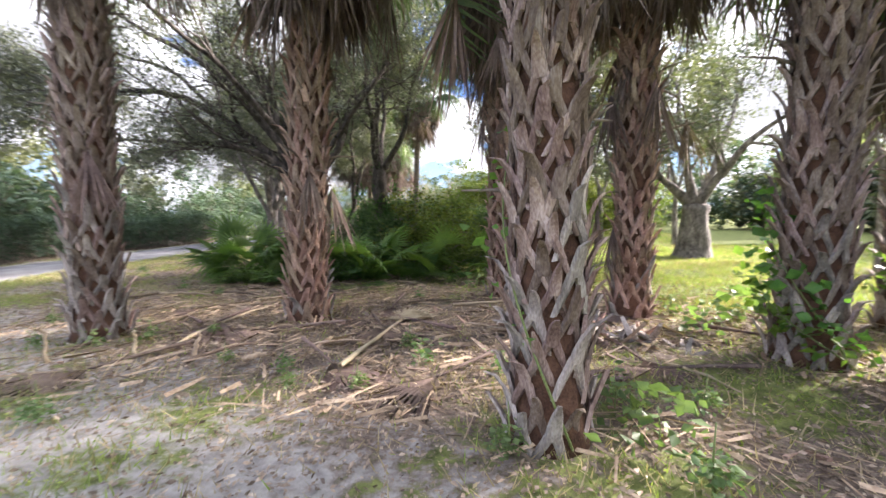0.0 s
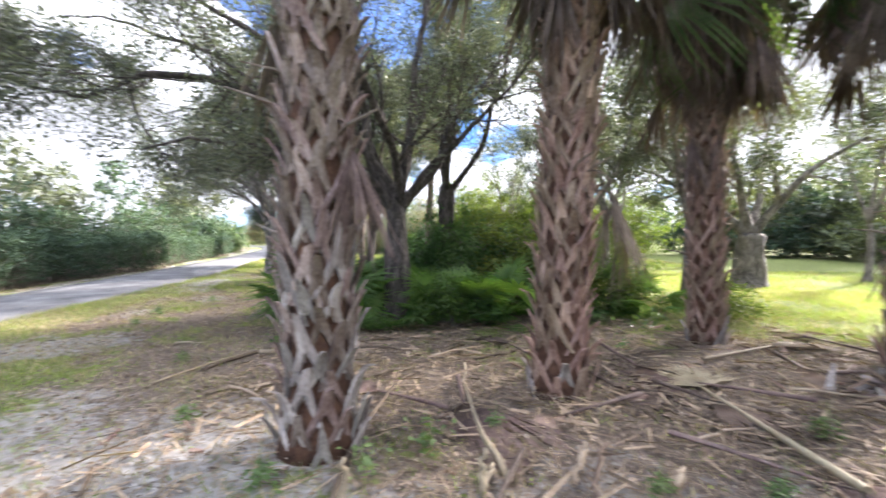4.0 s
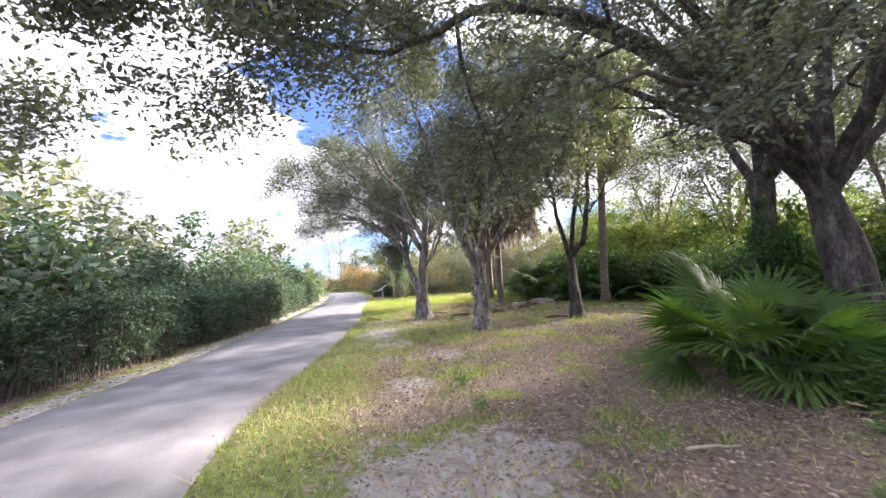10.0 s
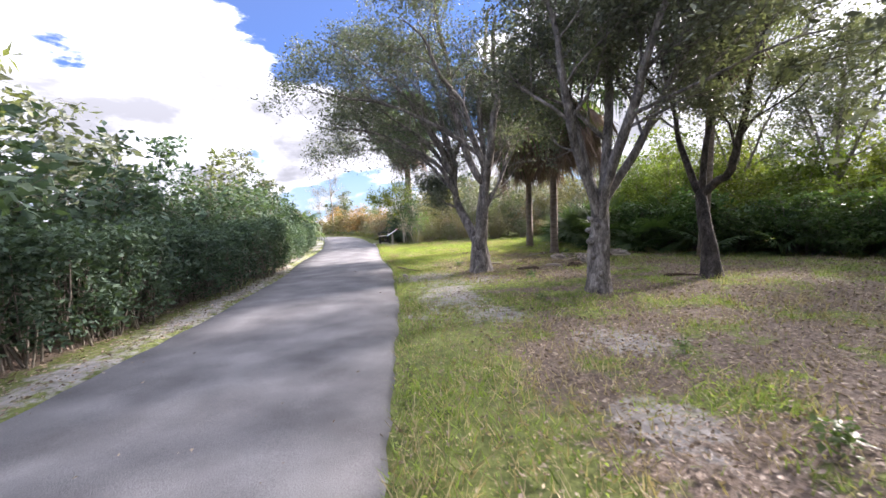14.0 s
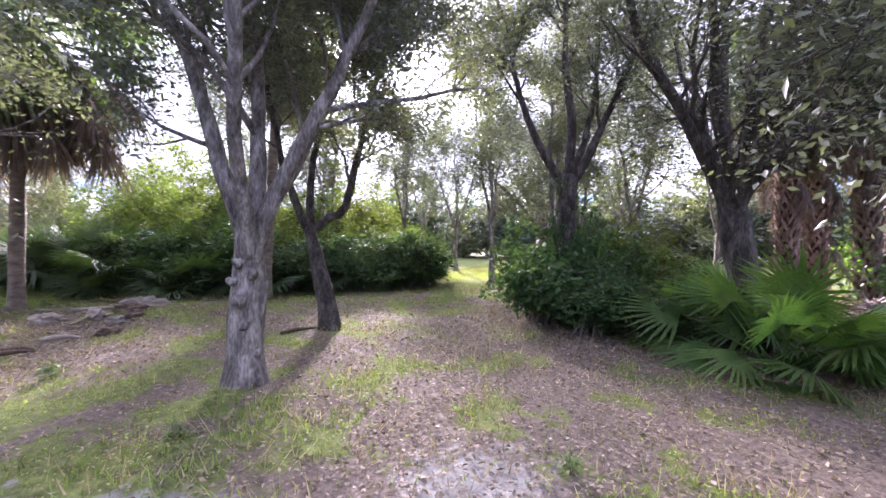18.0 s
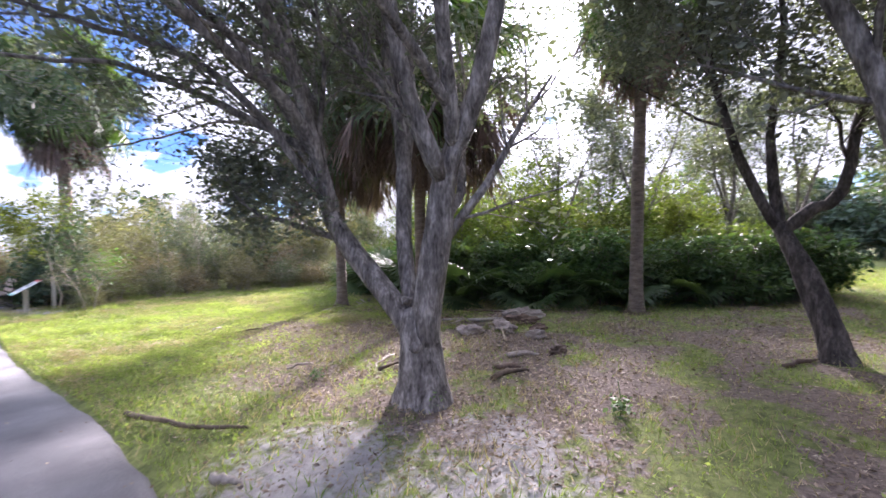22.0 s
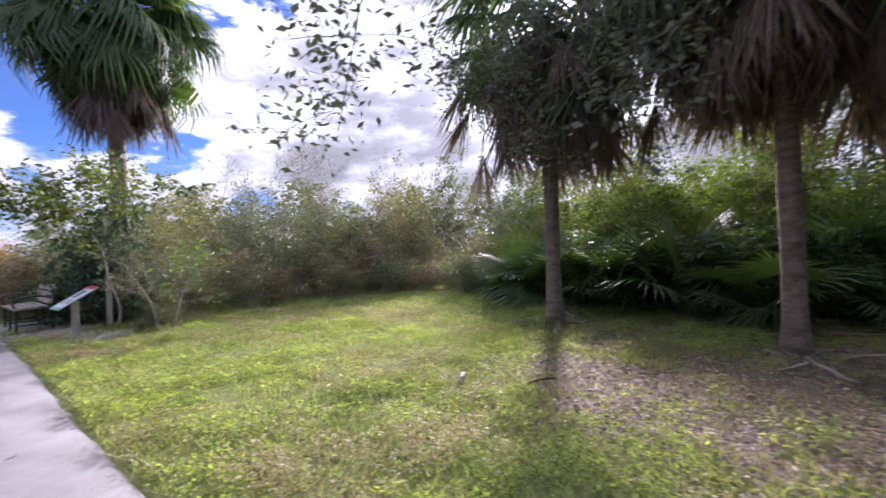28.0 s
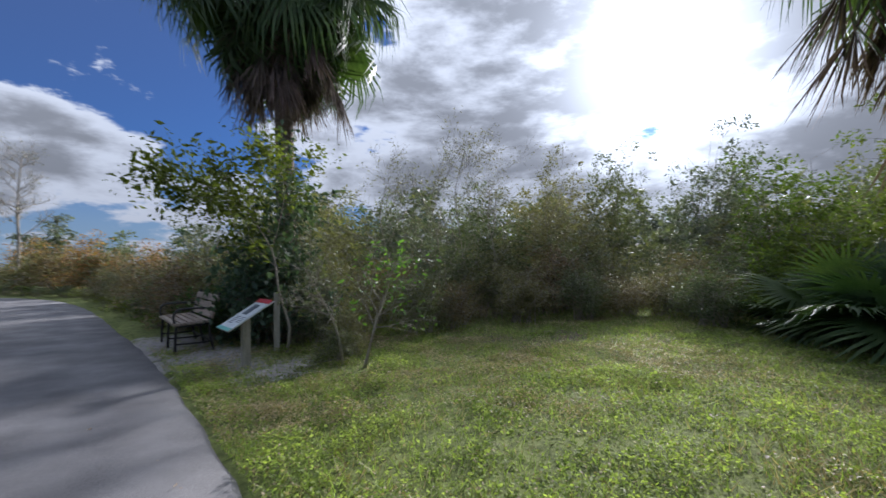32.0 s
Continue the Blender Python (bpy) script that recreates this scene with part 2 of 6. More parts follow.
STALK = material("dry stalk", (0.26, 0.20, 0.13), (0.46, 0.38, 0.27), 5, 0.7, 0.3, 50, vary=0.25)
GREEN_STALK = material("green stalk", (0.10, 0.14, 0.04), (0.2, 0.25, 0.09), 5, 0.5, 0.1, 50)
TWIG = material("twigs", (0.09, 0.075, 0.06), (0.24, 0.21, 0.17), 5, 0.9, 0.2, 40)
PALE_TWIG = material("pale twigs", (0.2, 0.18, 0.14), (0.38, 0.34, 0.28), 5, 0.9, 0.2, 40)
GRASS = material("grass blades", (0.112, 0.165, 0.048), (0.30, 0.365, 0.12), 1.2, 0.55, 0, 9, 0.45, 0.35, spec=0.2)
DRY_GRASS = material("dry grass", (0.24, 0.20, 0.11), (0.46, 0.40, 0.25), 1.5, 0.6, 0, 12, 0.25, 0.35)
CLOVER = material("lawn weeds", (0.11, 0.168, 0.058), (0.305, 0.38, 0.155), 1.5, 0.6, 0, 12, 0.56, 0.36, spec=0.15)
FRESH = material("fresh tufts", (0.145, 0.21, 0.052), (0.37, 0.44, 0.145), 1.5, 0.6, 0, 12, 0.52, 0.3, spec=0.15)
LITTER = material("fallen leaves", (0.115, 0.09, 0.066), (0.40, 0.35, 0.275), 8, 0.7, 0, 30, 0.12, 0.5, third=(0.26, 0.205, 0.155))


def ground_material():
    m = bpy.data.materials.new("ground")
    m.use_nodes = True
    nt = m.node_tree
    N, L = nt.nodes.new, nt.links.new
    bs = nt.nodes["Principled BSDF"]
    co = N("ShaderNodeTexCoord")

    def ramp(scale, detail, a, b, p0=0.35, p1=0.65, rough=0.6):
        n, r = N("ShaderNodeTexNoise"), N("ShaderNodeValToRGB")
        n.inputs["Scale"].default_value, n.inputs["Detail"].default_value, n.inputs["Roughness"].default_value = scale, detail, rough
        L(co.outputs["Object"], n.inputs["Vector"])
        r.color_ramp.elements[0].position, r.color_ramp.elements[1].position = p0, p1
        r.color_ramp.elements[0].color, r.color_ramp.elements[1].color = (*a, 1), (*b, 1)
        L(n.outputs["Fac"], r.inputs[0])
        return r, n

    grass, _ = ramp(9, 9, (0.07, 0.085, 0.032), (0.24, 0.275, 0.09), 0.35, 0.65, 0.75)
    litter, fine = ramp(22, 8, (0.075, 0.056, 0.043), (0.28, 0.225, 0.185), 0.33, 0.68, 0.75)
    sand, _ = ramp(9, 9, (0.22, 0.205, 0.19), (0.45, 0.43, 0.405), 0.3, 0.7, 0.7)
    edge, _ = ramp(6.5, 8, (0, 0, 0), (1, 1, 1), 0.36, 0.64, 0.7)

    def masked(attr, low, high, under, over):
        at, av, mr, mx = N("ShaderNodeAttribute"), N("ShaderNodeMath"), N("ShaderNodeMapRange"), N("ShaderNodeMix")
        at.attribute_name = attr
        av.operation = "MULTIPLY_ADD"; av.inputs[1].default_value = 0.75
        L(edge.outputs[0], av.inputs[0]); L(at.outputs["Fac"], av.inputs[2])
        mr.inputs["From Min"].default_value, mr.inputs["From Max"].default_value = low, high
        L(av.outputs[0], mr.inputs["Value"])
        mx.data_type = "RGBA"
        L(mr.outputs[0], mx.inputs[0]); L(under, mx.inputs[6]); L(over, mx.inputs[7])
        return mx.outputs[2]

    c = masked("litter", 0.66, 0.98, grass.outputs[0], litter.outputs[0])
    c = masked("sand", 0.72, 1.1, c, sand.outputs[0])
    L(c, bs.inputs["Base Color"])
    bs.inputs["Roughness"].default_value = 0.95
    bs.inputs["Specular IOR Level"].default_value = 0.1
    bp = N("ShaderNodeBump"); bp.inputs["Strength"].default_value, bp.inputs["Distance"].default_value = 0.7, 0.03
    L(fine.outputs["Fac"], bp.inputs["Height"]); L(bp.outputs[0], bs.inputs["Normal"])
    return m


GROUND = ground_material()
ASPHALT = material("asphalt", (0.10, 0.099, 0.101), (0.245, 0.241, 0.242), 1.6, 0.88, 0.4, 130, third=(0.166, 0.163, 0.165), spec=0.2)


# ---- mesh helpers ----
def mesh(name, verts, faces, mats):
    me = bpy.data.meshes.new(name)
    me.from_pydata(np.asarray(verts, dtype=float).tolist(), [], [list(map(int, f)) for f in faces])
    for m in (mats if isinstance(mats, (list, tuple)) else [mats]):
        me.materials.append(m)
    return me


def fast_mesh(name, verts, faces, mat):
    """A mesh of equal-sided faces from arrays."""
    me = bpy.data.meshes.new(name)
    v, f = np.asarray(verts, np.float32), np.asarray(faces, np.int32)
    k = f.shape[1]
    me.vertices.add(len(v)); me.vertices.foreach_set("co", v.ravel())
    me.loops.add(f.size); me.loops.foreach_set("vertex_index", f.ravel())
    me.polygons.add(len(f)); me.polygons.foreach_set("loop_start", np.arange(0, f.size, k, dtype=np.int32))
    me.update(calc_edges=True)
    me.materials.append(mat)
    return me


def smooth(me):
    me.polygons.foreach_set("use_smooth", [True] * len(me.polygons))
    return me


def part(name, data, parent, label="", m=None):
    ob = new(name, data)
    ob.parent = parent
    if m is not None:
        ob.matrix_basis = m
    return tagged(ob, label) if label else ob


def thing(name, label, category, m=None, group="", kind="", data=None):
    ob = new(name, data)
    if m is not None:
        ob.matrix_basis = m
    return tagged(ob, label, category, group, kind)


def tube_arrays(points, radii, sides=8, wobble=0.0, seed=0):
    """Rings round a bent line: vertices and quads."""
    P = np.asarray(points, float)
    n = len(P)
    T = np.gradient(P, axis=0)
    T /= np.linalg.norm(T, axis=1)[:, None] + 1e-9
    ref = np.array([0.0, 0.0, 1.0]) if abs(T[0][2]) < 0.9 else np.array([1.0, 0.0, 0.0])
    U = np.cross(T, ref); U /= np.linalg.norm(U, axis=1)[:, None] + 1e-9
    V = np.cross(T, U)
    a = np.linspace(0, 2 * math.pi, sides, endpoint=False)
    R = np.asarray(radii, float)[:, None] * np.ones((1, sides))
    if wobble:
        rs = np.random.RandomState(seed)
        ph = rs.rand(4) * 6.28
        t = np.arange(n)[:, None]
        R = R * (1 + wobble * (np.sin(2 * a + ph[0] + t * 0.7) + 0.6 * np.sin(3 * a + ph[1] - t * 0.9) + 0.7 * (rs.rand(n, sides) - 0.5)))
    verts = P[:, None, :] + R[..., None] * (np.cos(a)[None, :, None] * U[:, None, :] + np.sin(a)[None, :, None] * V[:, None, :])
    verts = verts.reshape(-1, 3)
    i, j = np.meshgrid(np.arange(n - 1), np.arange(sides), indexing="ij")
    k = (j + 1) % sides
    faces = np.stack([i * sides + j, i * sides + k, (i + 1) * sides + k, (i + 1) * sides + j], -1).reshape(-1, 4)
    return verts, faces


def joined(pieces):
    vs, fs, n = [], [], 0
    for v, f in pieces:
        vs.append(v); fs.append(np.asarray(f) + n); n += len(v)
    return np.concatenate(vs), np.concatenate(fs)


def tube(name, points, radii, mat, sides=8, wobble=0.0, seed=0):
    v, f = tube_arrays(points, radii, sides, wobble, seed)
    caps = [tuple(range(sides - 1, -1, -1)), tuple(range(len(v) - sides, len(v)))]
    return smooth(mesh(name, v, [tuple(q) for q in f] + caps, mat))


def refine(points, step=0.2):
    """A smooth line through the given points."""
    P = [Vector(p) for p in points]
    out = []
    for i in range(len(P) - 1):
        a, b, c, d = P[max(i - 1, 0)], P[i], P[i + 1], P[min(i + 2, len(P) - 1)]
        n = max(2, int((c - b).length / step))
        for k in range(n):
            t = k / n
            out.append(0.5 * ((2 * b) + (c - a) * t + (2 * a - 5 * b + 4 * c - d) * t * t + (3 * b - a - 3 * c + d) * t ** 3))
    out.append(P[-1])
    return np.array([tuple(p) for p in out])


def leaf_arrays(rs, centres, size, aspect=0.45, flat=0.5, spread=0.35):
    """A small folded leaf of four corners at every centre."""
    n = len(centres)
    d = rs.randn(n, 3); d[:, 2] *= flat; d[:, 2] -= 0.15
    d /= np.linalg.norm(d, axis=1)[:, None]
    s = rs.randn(n, 3); s -= (s * d).sum(1)[:, None] * d
    s[:, 2] *= flat + 0.2
    s /= np.linalg.norm(s, axis=1)[:, None]
    up = np.cross(d, s)
    L = (size * (1 + spread * rs.randn(n)).clip(0.4, 1.8))[:, None]
    w = L * aspect * 0.5
    a = centres
    tip = a + d * L
    mid = a + d * L * 0.45 + up * w * 0.35
    v = np.stack([a, mid + s * w, tip, mid - s * w], 1).reshape(-1, 3)
    k = np.arange(n)[:, None] * 4
    f = np.concatenate([k + np.array([[0, 1, 2]]), k + np.array([[0, 2, 3]])])
    return v, f


def ball(rs, n):
    """Places inside a unit ball."""
    d = rs.randn(n, 3)
    return d / np.linalg.norm(d, axis=1)[:, None] * rs.rand(n, 1) ** 0.45


def leaves(name, rs, centres, size, mat, **kw):
    v, f = leaf_arrays(rs, np.asarray(centres), size, **kw)
    return fast_mesh(name, v, f, mat)


# ---- ground and road ----
ROAD_R = [(13.0, -6.5), (9.0, -4.2), (6.0, -2.4), (3.0, -0.2), (0.6, 2.2), (-1.4, 4.65), (-2.9, 6.6), (-3.6, 8.5), (-3.98, 10.6), (-4.4, 13.1), (-4.82, 15.0),
          (-5.6, 18.4), (-6.6, 21.6), (-7.38, 24.74), (-8.1, 27.5), (-9.0, 30.4), (-10.0, 33.2), (-11.1, 36.4), (-12.8, 40.6), (-14.7, 44.2), (-17.2, 47.2), (-20.5, 49.5), (-25.0, 50.9), (-32.0, 51.4), (-48.0, 51.0)]
ROAD_W = 2.75


def road_lines():
    c = refine([(x, y, 0) for x, y in ROAD_R], 0.3)
    t = np.gradient(c, axis=0); t /= np.linalg.norm(t, axis=1)[:, None]
    left = np.stack([-t[:, 1], t[:, 0], 0 * t[:, 0]], 1)
    return c, left


RC, RL = road_lines()


def road_offset(x, y):
    """How far left of the road's right edge a place lies (negative: on the grass)."""
    x, y = np.asarray(x, float), np.asarray(y, float)
    best = np.full(x.shape, 1e9); off = np.zeros(x.shape)
    for i in range(0, len(RC), 2):
        dx, dy = x - RC[i, 0], y - RC[i, 1]
        d2 = dx * dx + dy * dy
        hit = d2 < best
        best = np.where(hit, d2, best)
        off = np.where(hit, dx * RL[i, 0] + dy * RL[i, 1], off)
    return off


def hash_noise(x, y, s, seed=0):
    """Smooth noise from 0 to 1 on arrays."""
    rs = np.random.RandomState(seed)
    G = rs.rand(64, 64)
    u, v = np.asarray(x) / s + 100.3, np.asarray(y) / s + 100.7
    i, j = np.floor(u).astype(int), np.floor(v).astype(int)
    a, b = u - i, v - j
    a, b = a * a * (3 - 2 * a), b * b * (3 - 2 * b)
    g = lambda p, q: G[p % 64, q % 64]
    return (g(i, j) * (1 - a) + g(i + 1, j) * a) * (1 - b) + (g(i, j + 1) * (1 - a) + g(i + 1, j + 1) * a) * b


def near(x, y, spots):
    out = np.zeros(np.shape(x))
    for px, py, r in spots:
        out = np.maximum(out, 1 - np.hypot(x - px, y - py) / r)
    return out.clip(0, 1)


LITTER_SPOTS = [(-2.6, 20.5, 2.0), (-1.2, 21.9, 1.7), (9.2, 4.0, 2.2), (8.4, 4.6, 2.0), (10.3, 4.8, 2.0), (5.0, 6.5, 3.5), (7.8, 6.3, 3.6), (3.0, 7.0, 2.6), (1.5, 7.8, 3.4), (0.2, 10.2, 3.2), (1.5, 12.5, 3.8), (-0.4, 13.4, 2.7), (0.8, 16.2, 2.5), (-1.2, 17.6, 1.5), (-0.8, 19.6, 2.0), (3.6, 14.2, 3.6), (-4.1, 18.3, 1.3), (-2.4, 15.6, 1.6), (-3.3, 19.6, 0.9), (-5.1, 17.0, 0.7)]
SAND_SPOTS = [(-4.3, 15.9, 1.0), (-3.7, 15.2, 1.2), (9.2, 3.0, 1.3), (8.2, 3.2, 1.1), (7.6, 2.5, 2.0), (4.6, 3.2, 2.2), (2.2, 4.2, 1.8), (0.2, 5.0, 1.3), (-1.4, 7.2, 1.1), (-1.7, 11.2, 0.7), (-2.1, 9.5, 0.5), (-3.6, 13.6, 1.0), (-3.7, 14.6, 0.9), (-4.1, 12.4, 0.7), (-7.9, 28.9, 2.1), (-6.9, 27.8, 1.5), (-7.5, 28.2, 1.2), (-8.7, 30.3, 1.8), (-3.0, 12.6, 0.7), (-12.6, 30.6, 1.3), (-13.6, 33.4, 1.4), (-14.9, 36.4, 1.6)]


def zones(x, y):
    off = road_offset(x, y)
    big, mid, small = hash_noise(x, y, 2.3, 1), hash_noise(x, y, 0.7, 2), hash_noise(x, y, 0.25, 3)
    n = 0.5 * big + 0.3 * mid + 0.2 * small
    under_trees = np.clip((21.5 - y) / 3, 0, 1) * np.clip((y - 6) / 2, 0, 1) * np.clip((8.0 - x) / 1.5, 0, 1) * np.clip((x + 4.4) / 1.8, 0.15, 1)
    open_lawn = np.clip((x - 8.5) / 1.5, 0, 1) * np.clip((y - 7.0) / 1.5, 0, 1)
    litter = (near(x, y, LITTER_SPOTS) * np.where(y > 13.5, 0.72, 1.2) + (n - 0.52 + 0.10 * under_trees - 0.2 * open_lawn) * 2.2).clip(0, 1) * np.clip((-off - 0.5) / 0.9, 0, 1)
    sand = (near(x, y, SAND_SPOTS) * (0.95 + 0.5 * (y > 26)) + (n - 0.58) * 2.0).clip(0, 1) * (near(x, y, SAND_SPOTS) > 0.02)
    mixed = hash_noise(x, y, 0.42, 31) * 0.6 + hash_noise(x, y, 0.16, 32) * 0.4
    litter = (litter + (mixed - 0.51) * (2.6 * under_trees + 0.4) * np.clip((-off - 0.7) / 1.2, 0, 1)).clip(0, 1)
    litter = litter * (1 - 0.8 * np.clip(y - 20.5, 0, 1) * np.clip(-4.2 - x, 0, 1))
    litter = np.maximum(litter, np.clip((off - ROAD_W - 0.75) / 0.3, 0, 1) * (x < -5) * (y < 42))
    shoulder = np.clip(1 - np.abs(off - ROAD_W - 0.3) / 0.55, 0, 1) * (0.35 + 0.7 * mid)
    return litter, np.maximum(sand, shoulder), off


def build_ground():
    def axis(a, b, step, far):
        core = list(np.arange(a, b + 1e-6, step))
        lo, hi, s = [], [], step
        while s < far:
            s *= 1.5
            lo.append(a - (s - step) * 2); hi.append(b + (s - step) * 2)
        return np.array(lo[::-1] + core + hi)
    xs, ys = axis(-14, 16, 0.14, 700), axis(-1, 34, 0.14, 700)
    X, Y = np.meshgrid(xs, ys, indexing="ij")
    litter, sand, off = zones(X, Y)
    Z = 0.05 * (hash_noise(X, Y, 1.7, 5) - 0.5) + 0.03 * (hash_noise(X, Y, 0.5, 6) - 0.5) + 0.015 * (hash_noise(X, Y, 0.2, 7) - 0.5)
    under = (off > -0.05) & (off < ROAD_W + 0.05)
    Z = np.where(under, -0.06, Z - 0.01)
    n, k = len(xs), len(ys)
    i, j = np.meshgrid(np.arange(n - 1), np.arange(k - 1), indexing="ij")
    f = np.stack([i * k + j, (i + 1) * k + j, (i + 1) * k + j + 1, i * k + j + 1], -1).reshape(-1, 4)
    me = smooth(fast_mesh("ground", np.stack([X, Y, Z], -1).reshape(-1, 3), f, GROUND))
    for nm, val in (("litter", litter), ("sand", sand)):
        me.attributes.new(nm, "FLOAT", "POINT").data.foreach_set("value", val.astype(np.float32).ravel())
    thing("ground", "flat ground of patchy grass, brown leaf litter and grey sand", "ground", kind="structure", data=me)
    # the asphalt path, a thin slab with crumbled edges
    rs = np.random.RandomState(4)
    rr = RC[:, None, :] + RL[:, None, :] * np.linspace(0, ROAD_W, 9)[None, :, None]
    edge = (rs.rand(len(RC), 2) - 0.5) * 0.045
    rr[:, 0] += RL * edge[:, :1]; rr[:, -1] += RL * edge[:, 1:]
    prof = np.array([-0.05, 0.004, 0.012, 0.018, 0.022, 0.018, 0.012, 0.004, -0.05])
    rr[:, 1] = rr[:, 0] + RL * 0.05; rr[:, -2] = rr[:, -1] - RL * 0.05
    rr[:, :, 2] = prof
    n = len(RC)
    i, j = np.meshgrid(np.arange(n - 1), np.arange(8), indexing="ij")
    f = np.stack([i * 9 + j, (i + 1) * 9 + j, (i + 1) * 9 + j + 1, i * 9 + j + 1], -1).reshape(-1, 4)[:, ::-1]
    thing("road", "narrow grey asphalt park path with crumbled edges", "path", kind="structure", data=smooth(fast_mesh("road", rr.reshape(-1, 3), f, ASPHALT)))


build_ground()


# ---- trees ----
def grow(rs, stem, radii, depth, twigs, spots, start=0.35, count=7, ratio=0.55, spread=0.9, lift=0.35):
    """Branches off a stem; thin ones are collected in twigs, the places of leaves in spots."""
    P = np.asarray(stem)
    seg = np.linalg.norm(np.diff(P, axis=0), axis=1)
    length = seg.sum()
    for _ in range(count):
        t = start + (1 - start) * rs.rand() ** 0.8
        k = min(int(t * (len(P) - 1)), len(P) - 2)
        base, ax = P[k], P[k + 1] - P[k]
        ax = ax / (np.linalg.norm(ax) + 1e-9)
        side = rs.randn(3); side -= side.dot(ax) * ax; side /= np.linalg.norm(side)
        d = ax * (0.55 + 0.3 * rs.rand()) + side * spread * (0.6 + 0.6 * rs.rand()) + np.array([0, 0, lift * rs.rand()])
        d /= np.linalg.norm(d)
        L = min(length * ratio, 2.3) * (0.55 + 0.6 * rs.rand()) * (1.15 - 0.5 * t)
        r0 = radii[k] * (0.35 + 0.25 * rs.rand())
        n = 5 if depth > 1 else 3
        line = [base]
        for q in range(n):
            d = d + rs.randn(3) * 0.16 + np.array([0, 0, 0.04]); d /= np.linalg.norm(d)
            line.append(line[-1] + d * L / n)
        line = np.array(line)
        rad = np.linspace(r0, max(r0 * 0.2, 0.0025), n + 1)
        twigs.append(tube_arrays(line, rad, 5) if depth > 1 else tube_arrays(line[[0, -1]], rad[[0, -1]], 3))
        if depth > 1:
            grow(rs, line, rad, depth - 1, twigs, spots, 0.25, max(6, count - 3), 0.62, spread, lift)
        else:
            spots.append(line[1:])


def stems_from(az_deg, points):
    """(sideways, height, away) as seen when facing az (clockwise from +y) to offsets from the tree's base."""
    a = radians(az_deg)
    r, f = (math.cos(a), -math.sin(a)), (math.sin(a), math.cos(a))
    return [(r[0] * p[0] + f[0] * (p[2] if len(p) > 2 else 0), r[1] * p[0] + f[1] * (p[2] if len(p) > 2 else 0), p[1]) for p in points]


def oak(place, label, trunk, limbs, seed, leaf_count=42000, leaf=0.062, counts=(11,), mat=OAK_LEAF, reach=0.28, depth=3, flare=1.35, airy=(), bark=BARK):
    """trunk: (points, radii); limbs: list of (points, r0, r1)."""
    rs = np.random.RandomState(seed)
    root = thing("oak_tree", label, "tree", pose(*place, 0))
    P = refine(trunk[0], 0.12)
    t = np.linspace(0, 1, len(P))
    R = np.interp(t, np.linspace(0, 1, len(trunk[1])), trunk[1]) * (1 + (flare - 1) * np.exp(-P[:, 2].clip(0) / 0.16))
    cap = np.array([P[-1] + np.array([0, 0, 0.06]), P[-1] + np.array([0, 0, 0.09])])
    P, R = np.concatenate([P, cap]), np.concatenate([R, [R[-1] * 0.75, 0.01]])
    part("trunk", tube("trunk", P, R, bark, 20, 0.07, seed), root)
    twigs, spots = [], []
    for k, (pts, r0, r1) in enumerate(limbs):
        Q = refine(pts, 0.18)
        w = np.linspace(0, 1, len(Q))
        Q = Q + ((rs.rand(len(Q), 3) - 0.5) * 0.05 + 0.06 * np.stack([np.sin(w * 17 + k), np.cos(w * 13 + k), np.sin(w * 15 + 2 * k)], 1)) * w[:, None]
        rad = r0 + (r1 - r0) * w ** 0.8
        rad[0] *= 0.5
        part("limb", tube("limb", Q, rad, bark, 12, 0.06, seed + k), root)
        if k in airy:
            grow(rs, Q, rad, depth, twigs, spots, 0.3, counts[k % len(counts)], 0.75, 1.5, 0.05)
        else:
            grow(rs, Q, rad, depth, twigs, spots, 0.22, counts[k % len(counts)], 0.5)
    tagged(part("branchwork", fast_mesh("branchwork", *joined(twigs), bark), root), kind="stuff")
    allp = np.concatenate(spots)
    wt = np.repeat(rs.rand(len(spots)) ** 2.0 + 0.02, [len(q) for q in spots])
    pick = allp[rs.choice(len(allp), size=leaf_count, p=wt / wt.sum())]
    c = pick + ball(rs, leaf_count) * reach * np.array([1, 1, 0.85])
    part("crown", leaves("crown", rs, c, leaf, mat), root)
    return root


def burls(root, seed, spots):
    """Rounded knots of old pruned branches on a trunk: (x, y, z, size)."""
    rs = np.random.RandomState(seed)
    for x, y, z, r in spots:
        bm = bmesh.new()
        bmesh.ops.create_icosphere(bm, subdivisions=2, radius=r)
        off = Vector(rs.rand(3) * 40)
        for v in bm.verts:
            v.co *= 1 + 0.45 * noise.fractal(v.co * (1.1 / r) + off, 1.0, 2.0, 3)
        me = bpy.data.meshes.new("burl")
        bm.to_mesh(me); bm.free()
        me.materials.append(BARK)
        part("burl", smooth(me), root, m=pose(x, y, z))


